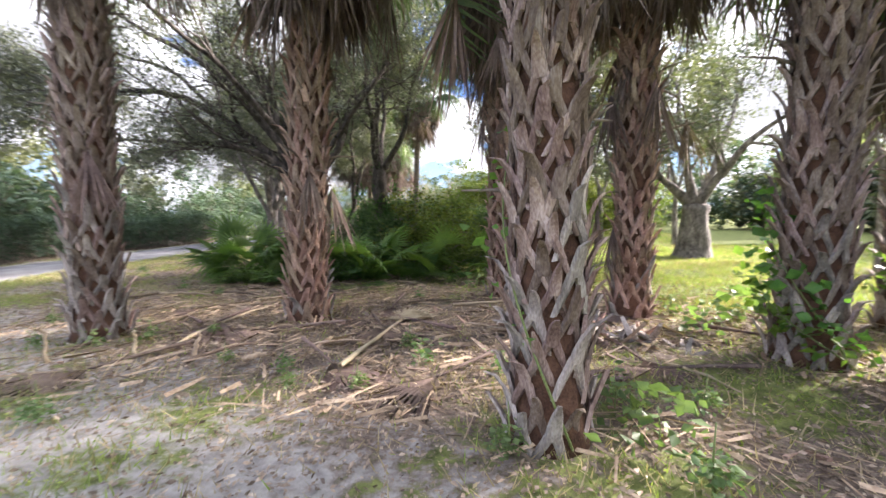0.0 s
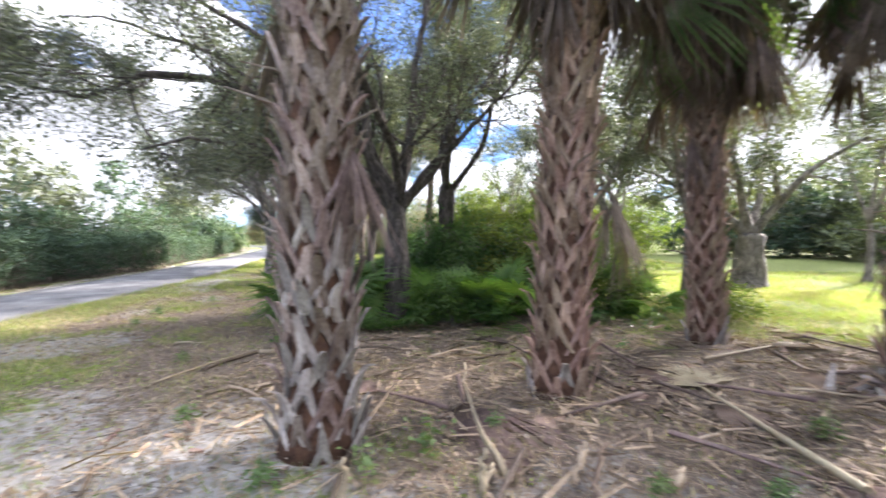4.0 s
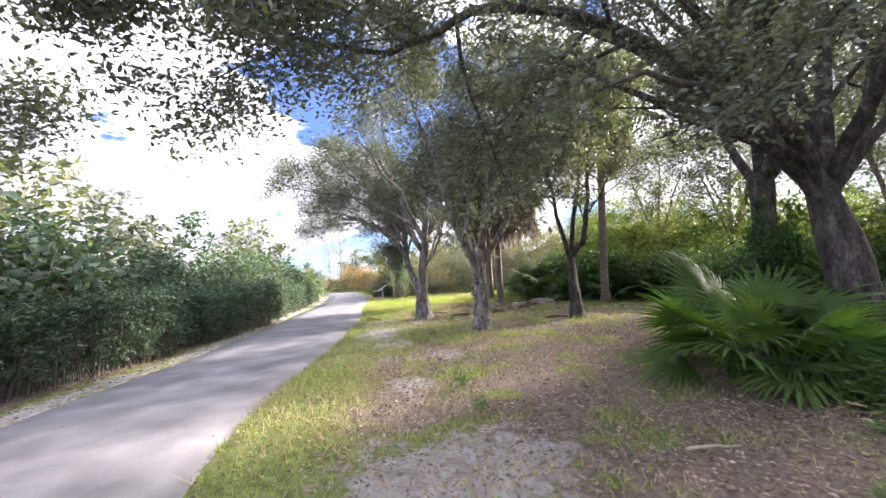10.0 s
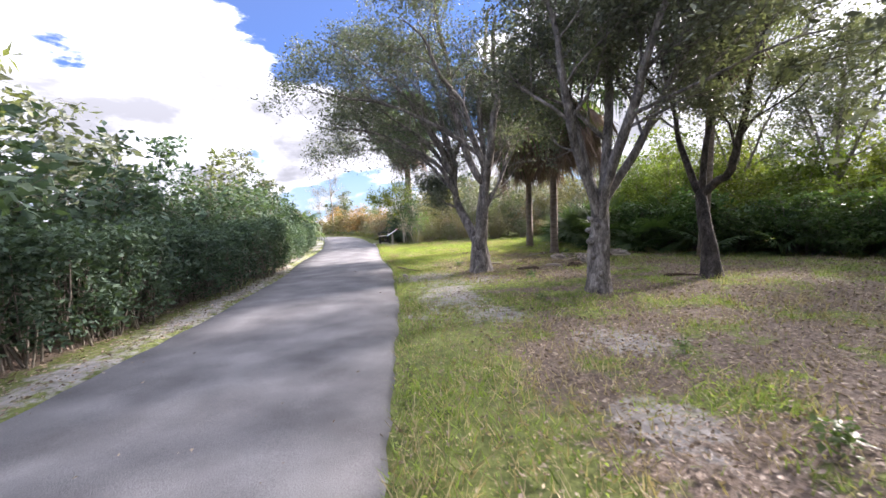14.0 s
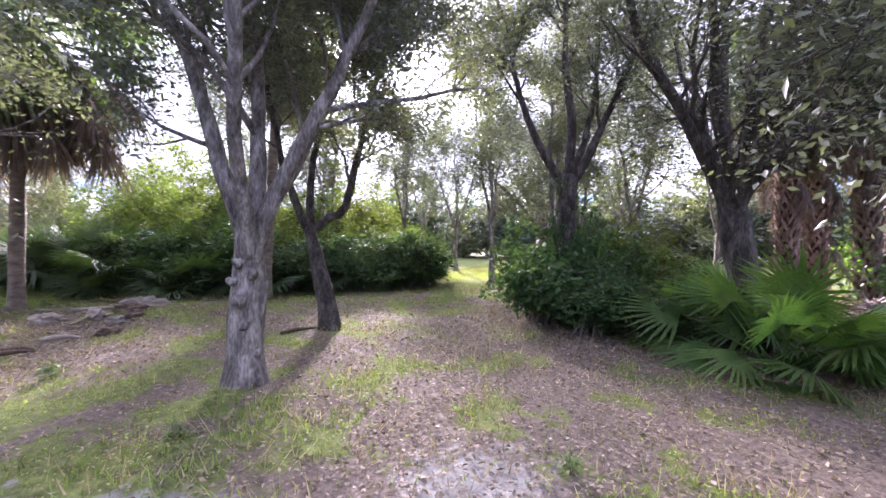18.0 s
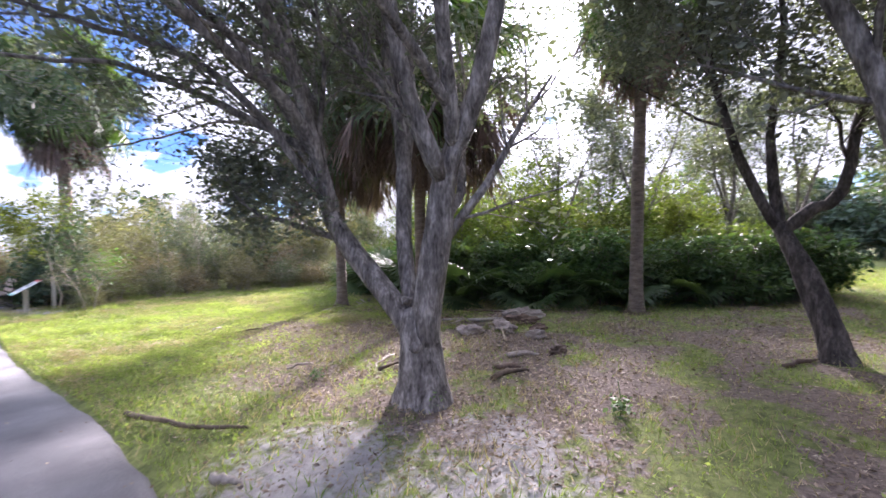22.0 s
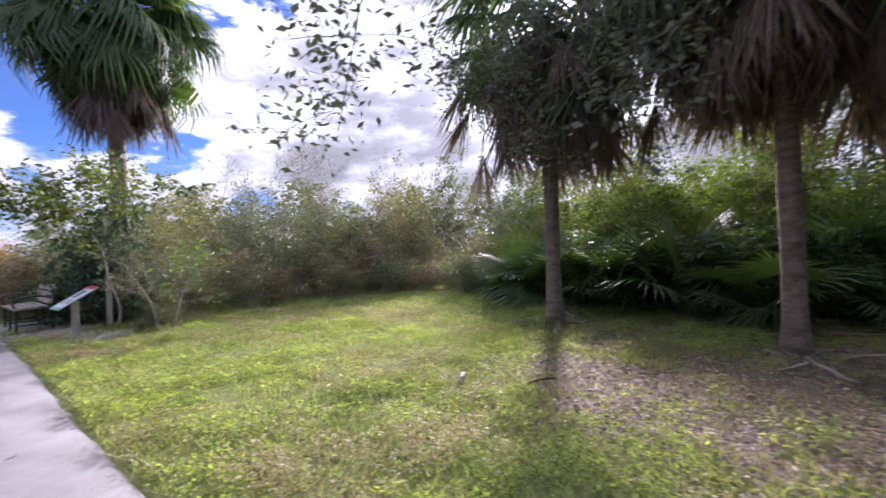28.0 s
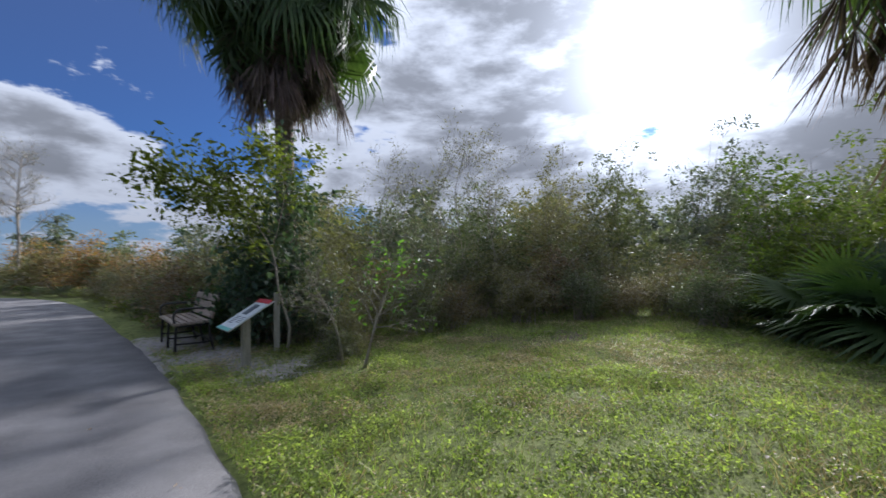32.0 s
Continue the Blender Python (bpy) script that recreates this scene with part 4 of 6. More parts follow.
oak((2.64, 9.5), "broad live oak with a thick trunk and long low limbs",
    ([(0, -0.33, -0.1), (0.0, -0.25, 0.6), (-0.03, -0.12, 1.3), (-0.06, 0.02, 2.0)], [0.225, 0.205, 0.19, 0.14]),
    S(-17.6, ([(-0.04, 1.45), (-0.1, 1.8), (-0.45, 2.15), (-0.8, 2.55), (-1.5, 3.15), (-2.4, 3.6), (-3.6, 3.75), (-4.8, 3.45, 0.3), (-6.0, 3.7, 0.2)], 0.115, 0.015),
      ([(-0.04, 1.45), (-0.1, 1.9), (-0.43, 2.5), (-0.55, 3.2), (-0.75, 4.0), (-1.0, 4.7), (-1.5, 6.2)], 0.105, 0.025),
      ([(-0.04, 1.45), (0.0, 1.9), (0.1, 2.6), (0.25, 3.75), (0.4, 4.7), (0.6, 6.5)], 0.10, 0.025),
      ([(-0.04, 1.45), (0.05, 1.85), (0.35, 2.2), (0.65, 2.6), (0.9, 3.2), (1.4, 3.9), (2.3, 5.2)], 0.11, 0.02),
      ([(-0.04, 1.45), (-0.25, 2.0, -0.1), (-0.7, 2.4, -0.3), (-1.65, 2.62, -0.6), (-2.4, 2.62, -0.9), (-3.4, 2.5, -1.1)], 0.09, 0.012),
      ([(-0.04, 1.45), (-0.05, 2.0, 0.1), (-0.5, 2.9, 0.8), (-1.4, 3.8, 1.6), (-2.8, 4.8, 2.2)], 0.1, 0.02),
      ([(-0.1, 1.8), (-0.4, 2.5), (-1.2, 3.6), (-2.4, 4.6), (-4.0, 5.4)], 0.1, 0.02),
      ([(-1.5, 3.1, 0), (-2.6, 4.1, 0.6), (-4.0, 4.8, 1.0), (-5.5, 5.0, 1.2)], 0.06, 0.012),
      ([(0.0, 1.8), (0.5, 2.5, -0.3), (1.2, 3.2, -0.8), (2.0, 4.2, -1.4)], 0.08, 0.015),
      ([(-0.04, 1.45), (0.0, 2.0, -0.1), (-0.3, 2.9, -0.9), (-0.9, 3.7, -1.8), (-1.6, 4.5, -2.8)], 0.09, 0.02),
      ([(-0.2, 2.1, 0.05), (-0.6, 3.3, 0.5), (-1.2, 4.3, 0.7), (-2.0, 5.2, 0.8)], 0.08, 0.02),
      ([(0.05, 2.2), (0.4, 3.4, 0.5), (0.8, 4.6, 1.0)], 0.08, 0.02)), 24, 76000, 0.058, counts=(18, 8, 8, 8, 9, 8, 7, 5, 8, 8, 9, 9), airy=(7,), bark=DARK_SHADED_BARK)
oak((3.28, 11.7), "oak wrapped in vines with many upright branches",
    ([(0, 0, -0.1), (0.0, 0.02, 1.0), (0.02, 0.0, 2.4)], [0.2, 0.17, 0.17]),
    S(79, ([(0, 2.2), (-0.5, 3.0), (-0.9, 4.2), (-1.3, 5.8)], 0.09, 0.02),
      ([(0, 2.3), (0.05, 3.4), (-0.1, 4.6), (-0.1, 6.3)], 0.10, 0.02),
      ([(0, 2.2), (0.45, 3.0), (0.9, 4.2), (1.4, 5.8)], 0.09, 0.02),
      ([(0, 2.3, 0.1), (0.3, 3.2, 0.7), (0.5, 4.6, 1.1), (0.6, 6.0, 1.5)], 0.08, 0.02)), 25, 50000, 0.055, counts=(10,), bark=DARK_SHADED_BARK)
oak((6.1, 12.6), "small forked oak among shrubs",
    ([(0, 0, -0.1), (0.05, 0.0, 0.8), (0.1, 0.0, 1.7)], [0.13, 0.11, 0.11]),
    S(5, ([(0.1, 1.6), (0.02, 2.4), (-0.1, 3.6), (-0.3, 5.2)], 0.08, 0.02),
      ([(0.1, 1.6), (0.6, 2.1), (1.1, 2.9), (1.5, 4.4)], 0.08, 0.02)), 26, 26000)
oak((11.0, 13.9), "old spreading oak on the far lawn",
    ([(0, 0, -0.1), (0.0, 0.0, 0.7), (0.05, 0.0, 1.3)], [0.38, 0.34, 0.3]),
    S(25, ([(0.0, 1.2), (-0.6, 1.9), (-1.5, 2.6), (-2.6, 3.2)], 0.14, 0.03),
      ([(0.0, 1.2), (-0.2, 2.4), (-0.4, 3.6), (-0.6, 5.0)], 0.14, 0.03),
      ([(0.0, 1.2), (0.5, 2.0), (1.2, 2.9), (2.2, 3.6)], 0.14, 0.03),
      ([(0.0, 1.2, 0.1), (0.3, 2.4, 0.9), (0.5, 3.6, 1.6), (0.8, 5.0, 2.2)], 0.12, 0.03)), 27, 11000, 0.1, counts=(8,))


oak((-9.2, 4.55), "oak beyond the hedge with a bare sawn limb over the path",
    ([(0, 0, -0.1), (0.05, 0.0, 1.2), (0.1, 0.05, 2.5)], [0.24, 0.2, 0.17]),
    S(0, ([(0.05, 2.35, 0), (1.4, 2.75, 0.6), (3.0, 3.0, 1.35), (4.4, 3.15, 1.65), (5.5, 3.32, 1.8)], 0.12, 0.05),
      ([(3.3, 3.05, 1.4), (4.0, 3.5, 1.4), (4.9, 4.0, 1.7), (5.9, 4.3, 2.1)], 0.05, 0.012),
      ([(4.6, 3.2, 1.7), (5.2, 3.4, 2.1), (5.8, 3.45, 2.4)], 0.035, 0.008),
      ([(2.4, 2.95, 1.1), (3.0, 3.1, 1.8), (3.6, 3.05, 2.5), (4.1, 2.9, 3.1)], 0.035, 0.008),
      ([(0.1, 2.4, 0), (0.6, 4.0, 0.3), (1.6, 5.6, 1.0)], 0.12, 0.02)), 28, 32000, 0.055, counts=(6, 6, 5, 5, 8), airy=(0, 1))


def understory():
    """Thin pale trees of the wood behind the bank: one built, the rest copied."""
    first = oak((5.4, 21.8), "thin grey tree with sparse fine branches in the wood",
                ([(0, 0, -0.1), (0.05, 0.0, 1.0), (0.0, 0.05, 2.0)], [0.1, 0.08, 0.06]),
                S(40, ([(0, 1.6), (-0.3, 2.6), (-0.7, 4.0), (-1.0, 5.4)], 0.06, 0.012), ([(0, 1.6), (0.35, 2.6), (0.8, 3.8), (1.3, 5.0)], 0.06, 0.012),
                  ([(0, 1.6), (0.0, 3.0, 0.3), (0.1, 4.4, 0.5), (0.0, 6.0, 0.6)], 0.06, 0.012)), 29, 7000, 0.10, counts=(9,), depth=2, reach=0.35)
    tagged(first, group="thin trees of the wood")
    # the tree at (12.4, 8.6) is added to keep sun off the grove's foreground
    for k, (x, y) in enumerate([(7.2, 20.2), (9.2, 18.6), (11.5, 17.6), (8.6, 22.4), (13.0, 20.0), (9.0, 12.4), (13.5, 11.5), (12.4, 8.6), (8.0, 10.9), (15.0, 15.2), (7.6, 14.6)]):
        copy_thing(first, pose(x, y, 0, 0, 0, 77 * k))


understory()


# ---- shrubs ----
def shrub_meshes(seed, width, height, count, leaf, mat, twig_mat=TWIG, stems=16, puff=0.14, low=0.05):
    """A mounded shrub: stems and leaves in many clumps with gaps."""
    rs = np.random.RandomState(seed)
    tw, clumps = [], []
    for _ in range(stems):
        a, e = rs.uniform(0, 6.28), rs.uniform(0.25, 1.0)
        end = np.array([math.cos(a) * width * 0.5 * (1.05 - e * 0.75) * rs.uniform(0.7, 1.1), math.sin(a) * width * 0.5 * (1.05 - e * 0.75) * rs.uniform(0.7, 1.1), height * e * rs.uniform(0.75, 1.08)])
        t = np.linspace(0, 1, 6)[:, None]
        b = np.array([rs.uniform(-.15, .15) * width, rs.uniform(-.15, .15) * width, -0.03])
        line = b + (end - b) * t + np.array([0, 0, 0.2]) * np.sin(t * 3.14) + rs.randn(6, 3) * 0.03 * t
        tw.append(tube_arrays(line, np.linspace(0.016, 0.004, 6), 4))
        for _ in range(9):
            p = line[rs.randint(2, 6)]
            q = p + ball(rs, 1)[0] * np.array([0.26 * width, 0.26 * width, 0.2 * height])
            q[2] = max(q[2], 0.05)
            tw.append(tube_arrays(np.stack([p, (p + q) / 2 + rs.randn(3) * 0.03, q]), [0.005, 0.004, 0.002], 3))
            clumps.append(q)
    clumps = np.array(clumps)
    c = clumps[rs.randint(len(clumps), size=count)] + ball(rs, count) * np.array([puff * width, puff * width, puff * 0.75 * height])
    c[:, 2] = np.abs(c[:, 2] - low) + low
    return fast_mesh("branchwork", *joined(tw), twig_mat), leaves("foliage", rs, c, leaf, mat)


def shrub(variant, name, label, x, y, s=1.0, sz=1.0, turn=0, group="", category="shrub"):
    root = thing(name, label, category, Matrix.Translation((x, y, 0)) @ Matrix.Rotation(radians(turn), 4, "Z") @ Matrix.Diagonal((s, s, s * sz, 1)), group=group)
    tagged(part("branchwork", variant[0], root), kind="stuff")
    part("foliage", variant[1], root)
    return root


HEDGE_V = [shrub_meshes(40 + k, 2.4, 2.3, 4100, 0.115, HEDGE_LEAF, stems=20) for k in range(3)]
BUSH_V = [shrub_meshes(50 + k, 2.4, 2.2, 4300, 0.108, BUSH_LEAF, stems=18) for k in range(3)]
DRY_MATS = (DRY_LEAF, GREY_LEAF, RUSSET_LEAF)
DRY_V = [shrub_meshes(55 + k, 2.4, 2.4, 5400, 0.074, DRY_MATS[k], PALE_TWIG, stems=24) for k in range(3)]
MID_V = [shrub_meshes(85 + k, 2.6, 2.4, 4800, 0.085, (GREY_LEAF, DRY_LEAF, OAK_LEAF)[k], PALE_TWIG, stems=20, puff=0.09) for k in range(3)]
DARK_V = [shrub_meshes(60 + k, 1.8, 1.3, 4500, 0.09, DEEP_LEAF, stems=14) for k in range(2)]
BROAD_V = [shrub_meshes(160 + k, 1.8, 1.3, 2600, 0.12, BROAD_LEAF, stems=14) for k in range(2)]
TALL_V = [shrub_meshes(165 + k, 4.2, 4.0, 10000, 0.1, (GREY_LEAF, OAK_LEAF, DRY_LEAF)[k], PALE_TWIG, stems=30, puff=0.075) for k in range(3)]
FAR_DRY_V = [shrub_meshes(190 + k, 2.4, 2.2, 1700, 0.125, DRY_MATS[k], PALE_TWIG, stems=10) for k in range(3)]
FAR_V = [shrub_meshes(65 + k, 6.0, 5.5, 2600, 0.32, (GREY_LEAF, HEDGE_LEAF, OAK_LEAF)[k], stems=9, puff=0.1) for k in range(3)]
TALL_BUSH_V = [shrub_meshes(270 + k, 4.2, 4.2, 9000, 0.11, BUSH_LEAF, stems=24, puff=0.08) for k in range(2)]
GLOSS_V = [shrub_meshes(260 + k, 1.9, 1.5, 3600, 0.11, GLOSS_LEAF, stems=16, puff=0.12) for k in range(2)]
RS2 = np.random.RandomState(77)


def along(line, step, jitter=0.25):
    P = refine([(x, y, 0) for x, y in line], step)
    return [(p[0] + RS2.uniform(-jitter, jitter), p[1] + RS2.uniform(-jitter, jitter)) for p in P]


# the tall hedge beyond the path, with a lower row in front
HEDGE_LINE = [(2.0, -6.0), (-2.0, -3.0), (-5.5, 0.5), (-8.2, 4.5), (-8.7, 8.0), (-9.0, 11.5), (-9.3, 14.0), (-9.9, 17.5), (-11.7, 24.5), (-13.5, 29.0), (-17.0, 36.0)]
for i, (x, y) in enumerate(along(HEDGE_LINE, 1.5)):
    k = 1.0 + 0.32 * math.exp(-((y - 9.0) / 2.2) ** 2)
    shrub(HEDGE_V[i % 3], "hedge_shrub", "tall dense dark green hedge shrub beside the path", x - 0.35, y, k * RS2.uniform(1.05, 1.35), RS2.uniform(0.9, 1.12), RS2.uniform(0, 360), "hedge beyond the path")


def clipped_hedge_meshes(seed, long=1.3, deep=0.95, high=1.22, count=6000, leaf=0.07):
    """A clipped box of leaves on bare dark stems, open near the ground."""
    rs = np.random.RandomState(seed)
    tw = []
    for _ in range(34):
        b = np.array([rs.uniform(-.5, .5) * long, rs.uniform(-.5, .5) * deep * 0.8, -0.03])
        e = b + np.array([rs.uniform(-.2, .2), rs.uniform(-.25, .25), high * rs.uniform(0.6, 0.95)])
        m = (b + e) / 2 + rs.randn(3) * 0.07
        tw.append(tube_arrays(np.stack([b, m, e]), [0.014, 0.010, 0.004], 5))
    c = np.stack([rs.uniform(-.55, .55, count) * long, rs.uniform(-.5, .5, count) * deep, 0.12 + (high - 0.12) * rs.rand(count) ** 0.75], 1)
    skin = rs.rand(count)
    side = np.where(rs.rand(count) < 0.5, -0.5, 0.5) * deep
    c[:, 1] = np.where(skin < 0.6, side + rs.randn(count) * 0.06, c[:, 1])
    c[:, 2] = np.where(skin > 0.75, high + rs.randn(count) * 0.06, c[:, 2])
    c[:, 1] += 0.30 * (hash_noise(c[:, 0], c[:, 2], 0.24, seed) - 0.5)
    c[:, 2] += 0.26 * (hash_noise(c[:, 0], c[:, 1], 0.25, seed + 9) - 0.5) * (c[:, 2] > 0.6)
    c = c[rs.rand(count) < 0.25 + 0.75 * (hash_noise(c[:, 0] + c[:, 1], c[:, 2], 0.13, seed + 3) > 0.33)]
    return fast_mesh("branchwork", *joined(tw), TWIG), leaves("foliage", rs, c, leaf, HEDGE_LEAF)


CLIPPED_V = [clipped_hedge_meshes(145 + k) for k in range(3)]
FRONT = refine([(x - 0.45, y, 0) for x, y in [(-6.6, 2.0), (-7.3, 5.0), (-7.6, 7.5), (-7.65, 9.5), (-7.75, 11.4), (-7.98, 13.4), (-8.6, 17.4), (-10.4, 24.0), (-12.1, 29.0)]], 1.2)
for i in range(len(FRONT) - 1):
    d = FRONT[i + 1] - FRONT[i]
    shrub(CLIPPED_V[i % 3], "clipped_hedge", "clipped dark green box hedge section with bare stems at its foot", FRONT[i][0] + RS2.uniform(-.14, .14), FRONT[i][1], 1.0, RS2.uniform(0.86, 1.14), math.degrees(math.atan2(d[1], d[0])) + (180 if i % 2 else 0), "clipped hedge beside the path")
# the back thicket: low in front, rising behind
TH = "thicket behind the lawn"
for i, (x, y) in enumerate(along([(-5.8, 29.3), (-3.5, 29.4), (-1.0, 29.5), (0.9, 28.9), (1.5, 27.6)], 1.0, 0.3)):
    shrub(DRY_V[i % 3], "thicket_bush", ("low dry grey bush at the lawn's edge", "low grey-green bush at the lawn's edge", "low russet bush at the lawn's edge")[i % 3], x, y, RS2.uniform(0.5, 0.7), RS2.uniform(0.7, 1.1), RS2.uniform(0, 360), TH)
for i, (x, y) in enumerate(along([(-6.0, 31.0), (-3.2, 31.0), (-0.8, 31.0), (1.8, 30.6), (3.2, 28.6)], 1.4, 0.3)):
    shrub(DRY_V[(i * 2) % 3], "thicket_bush", "tangled half-bare thicket bush", x, y, RS2.uniform(0.75, 1.0), RS2.uniform(0.75, 1.1), RS2.uniform(0, 360), TH)
for i, (x, y) in enumerate(along([(-7.2, 33.0), (-3.0, 33.3), (1.0, 33.4), (4.5, 31.5), (6.0, 28.0)], 1.8, 0.4)):
    shrub(MID_V[i % 3], "thicket_bush", "rounded grey-green thicket bush", x, y, RS2.uniform(1.0, 1.3), RS2.uniform(0.8, 1.15), RS2.uniform(0, 360), TH)
for i, (x, y) in enumerate(along([(-7.5, 36.0), (-3.0, 36.0), (3.0, 35.5), (7.5, 32.0), (9.0, 27.5)], 2.4, 0.6)):
    shrub(TALL_V[(i + 1) % 3], "thicket_bush", "tall olive-green thicket bush", x, y, RS2.uniform(0.85, 1.15), RS2.uniform(0.85, 1.2) + 0.3 * (x > 0), RS2.uniform(0, 360), TH)
for i, (x, y) in enumerate(along([(-7.0, 43.0), (0.0, 43.0), (7.0, 41.0), (13.0, 34.0)], 3.2, 0.8)):
    shrub(FAR_V[i % 3], "woodland_tree", "green woodland tree behind the thicket", x, y, RS2.uniform(0.75, 1.0), RS2.uniform(0.8, 1.1), RS2.uniform(0, 360), "woods in the distance", "tree")
for x, y, s in [(-1.6, 32.4, 0.8), (0.6, 32.2, 0.9)]:
    shrub(TALL_V[RS2.randint(3)], "thicket_bush", "tall dense thicket bush above the lawn's corner", x, y, s, 1.05, RS2.uniform(0, 360), TH)
for x, y, s in [(0.6, 27.4, 0.6), (1.5, 26.7, 0.7), (2.2, 26.2, 0.85), (1.6, 25.7, 0.75), (3.2, 27.0, 0.9)]:
    shrub((BUSH_V + DRY_V)[RS2.randint(6)], "green_bush", "dense olive-green bush at the lawn's corner", x, y, s, RS2.uniform(0.95, 1.1), RS2.uniform(0, 360), "bank of bushes")
for i, (x, y) in enumerate(along([(1.9, 25.2), (2.0, 22.8), (2.6, 20.8), (3.6, 19.4), (4.9, 17.9), (6.3, 17.2), (7.6, 17.0)], 1.1, 0.3)):
    shrub(BUSH_V[i % 3], "green_bush", "yellow-green leafy bush in the sunlit bank", x + 0.5, y + 0.3, RS2.uniform(0.75, 1.0), RS2.uniform(0.75, 1.1), RS2.uniform(0, 360), "bank of bushes")
for i, (x, y) in enumerate(along([(4.2, 25.5), (4.6, 22.0), (6.0, 20.0), (9.0, 19.5)], 1.8, 0.4)):
    shrub(BUSH_V[i % 3], "green_bush", "tall yellow-green leafy bush behind the bank", x, y, RS2.uniform(1.1, 1.3), RS2.uniform(0.95, 1.1), RS2.uniform(0, 360), "bank of bushes")
for i, (x, y) in enumerate([(4.4, 25.2), (5.4, 22.6), (6.8, 20.8), (8.6, 20.3), (10.6, 20.8), (7.0, 24.0), (4.6, 28.0), (3.3, 23.8), (3.7, 21.8)]):
    shrub(TALL_BUSH_V[i % 2], "woodland_tree", "tall yellow-green leafy tree behind the bank", x, y, RS2.uniform(0.78, 0.92), RS2.uniform(0.92, 1.1) + 0.08 * (y > 22), RS2.uniform(0, 360), "sunlit trees behind the bank", "tree")
shrub(BUSH_V[1], "green_bush", "low yellow-green bush under a young palm", -13.75, 31.2, 0.42, 0.8, 30, "")
for i, (x, y) in enumerate(along([(1.1, 24.6), (1.2, 23.0), (1.5, 21.2), (2.3, 19.6), (3.4, 18.3), (4.5, 17.1), (5.6, 16.2), (6.3, 16.0)], 0.95, 0.2)):
    shrub(GLOSS_V[i % 2], "glossy_shrub", "dark green glossy-leaved shrub along the foot of the bank", x, y, RS2.uniform(0.75, 1.05), RS2.uniform(0.75, 1.1), RS2.uniform(0, 360), "dark shrubs of the bank")
# growth behind the bench and along the far path
for x, y, s, v in [(-7.75, 31.1, 1.0, DARK_V[0]), (-7.3, 30.8, 0.95, DARK_V[1]), (-6.35, 27.75, 0.28, DRY_V[1]), (-6.1, 28.1, 0.3, DRY_V[0]), (-6.9, 29.9, 0.72, HEDGE_V[0]), (-7.35, 30.4, 0.6, HEDGE_V[1]), (-6.4, 29.0, 0.4, DRY_V[1]), (-7.5, 31.0, 0.75, MID_V[0]), (-8.0, 31.9, 0.7, DRY_V[0]), (-6.7, 30.8, 0.8, MID_V[2]), (-7.2, 30.2, 0.6, DRY_V[2])]:
    shrub(v, "thicket_bush", "tangled green-grey bush behind the park bench", x, y, s, RS2.uniform(0.9, 1.15), RS2.uniform(0, 360), TH)
shrub(HEDGE_V[0], "thicket_bush", "tall dark green bush round the foot of a tall palm", -6.95, 29.55, 0.78, 1.6, 40, TH)
shrub(MID_V[2], "thicket_bush", "tall grey-green bush round the foot of a tall palm", -6.45, 29.85, 0.6, 1.35, 170, TH)
for i, (x, y) in enumerate(along([(-8.4, 32.2), (-9.2, 34.6), (-10.6, 38.0), (-12.3, 42.0)], 1.5, 0.2)):
    shrub(DRY_V[(i + 2) % 3], "verge_bush", "low dry tan bush beside the far path", x, y, RS2.uniform(0.65, 0.9), 0.9, RS2.uniform(0, 360), "bushes beside the far path")
for i, (x, y) in enumerate(along([(-17.2, 36.0), (-19.4, 40.5), (-23.5, 43.6), (-30.0, 45.0), (-38.0, 45.5)], 2.3, 0.4)):
    shrub(FAR_DRY_V[i % 3], "verge_bush", "tangled tan and grey-green brush across the far path", x, y, RS2.uniform(0.9, 1.3), RS2.uniform(0.7, 1.0), RS2.uniform(0, 360), "brush across the far path")
for i, (x, y) in enumerate(along([(-8.6, 35.5), (-10.4, 40.0), (-13.0, 46.0), (-17.0, 53.0)], 2.6, 0.4)):
    shrub(FAR_DRY_V[(i + 1) % 3], "verge_bush", "rounded grey-green bush behind the far verge", x + 1.6, y, RS2.uniform(0.9, 1.25), RS2.uniform(0.7, 1.0), RS2.uniform(0, 360), "bushes beside the far path")
# undergrowth round the vine-wrapped oak and the broad oak
for x, y, s, sz in [(3.0, 11.9, 1.05, 1.35), (3.2, 11.5, 0.6, 2.5), (3.45, 11.75, 0.5, 3.2), (2.3, 11.2, 0.9, 0.9), (3.9, 12.5, 1.0, 1.2), (2.6, 10.5, 0.8, 0.75), (2.1, 10.0, 0.75, 0.85), (3.9, 10.9, 0.9, 1.3), (3.4, 10.4, 0.9, 0.9), (4.4, 11.2, 1.0, 1.0)]:
    shrub(DARK_V[RS2.randint(2)], "undergrowth_shrub", "dark green leafy shrub at the foot of an oak", x, y, s, sz, RS2.uniform(0, 360), "undergrowth round the oaks")
for x, y, s, sz in [(4.6, 10.7, 0.85, 1.0), (5.4, 10.2, 0.7, 0.9), (6.4, 10.0, 0.65, 0.75), (7.7, 9.2, 0.5, 0.75), (5.0, 11.6, 0.8, 1.0), (3.9, 9.2, 0.5, 0.6)]:
    shrub(BUSH_V[RS2.randint(3)], "green_bush", "fresh green bush behind the palm grove", x, y, s, sz, RS2.uniform(0, 360), "bushes behind the grove")
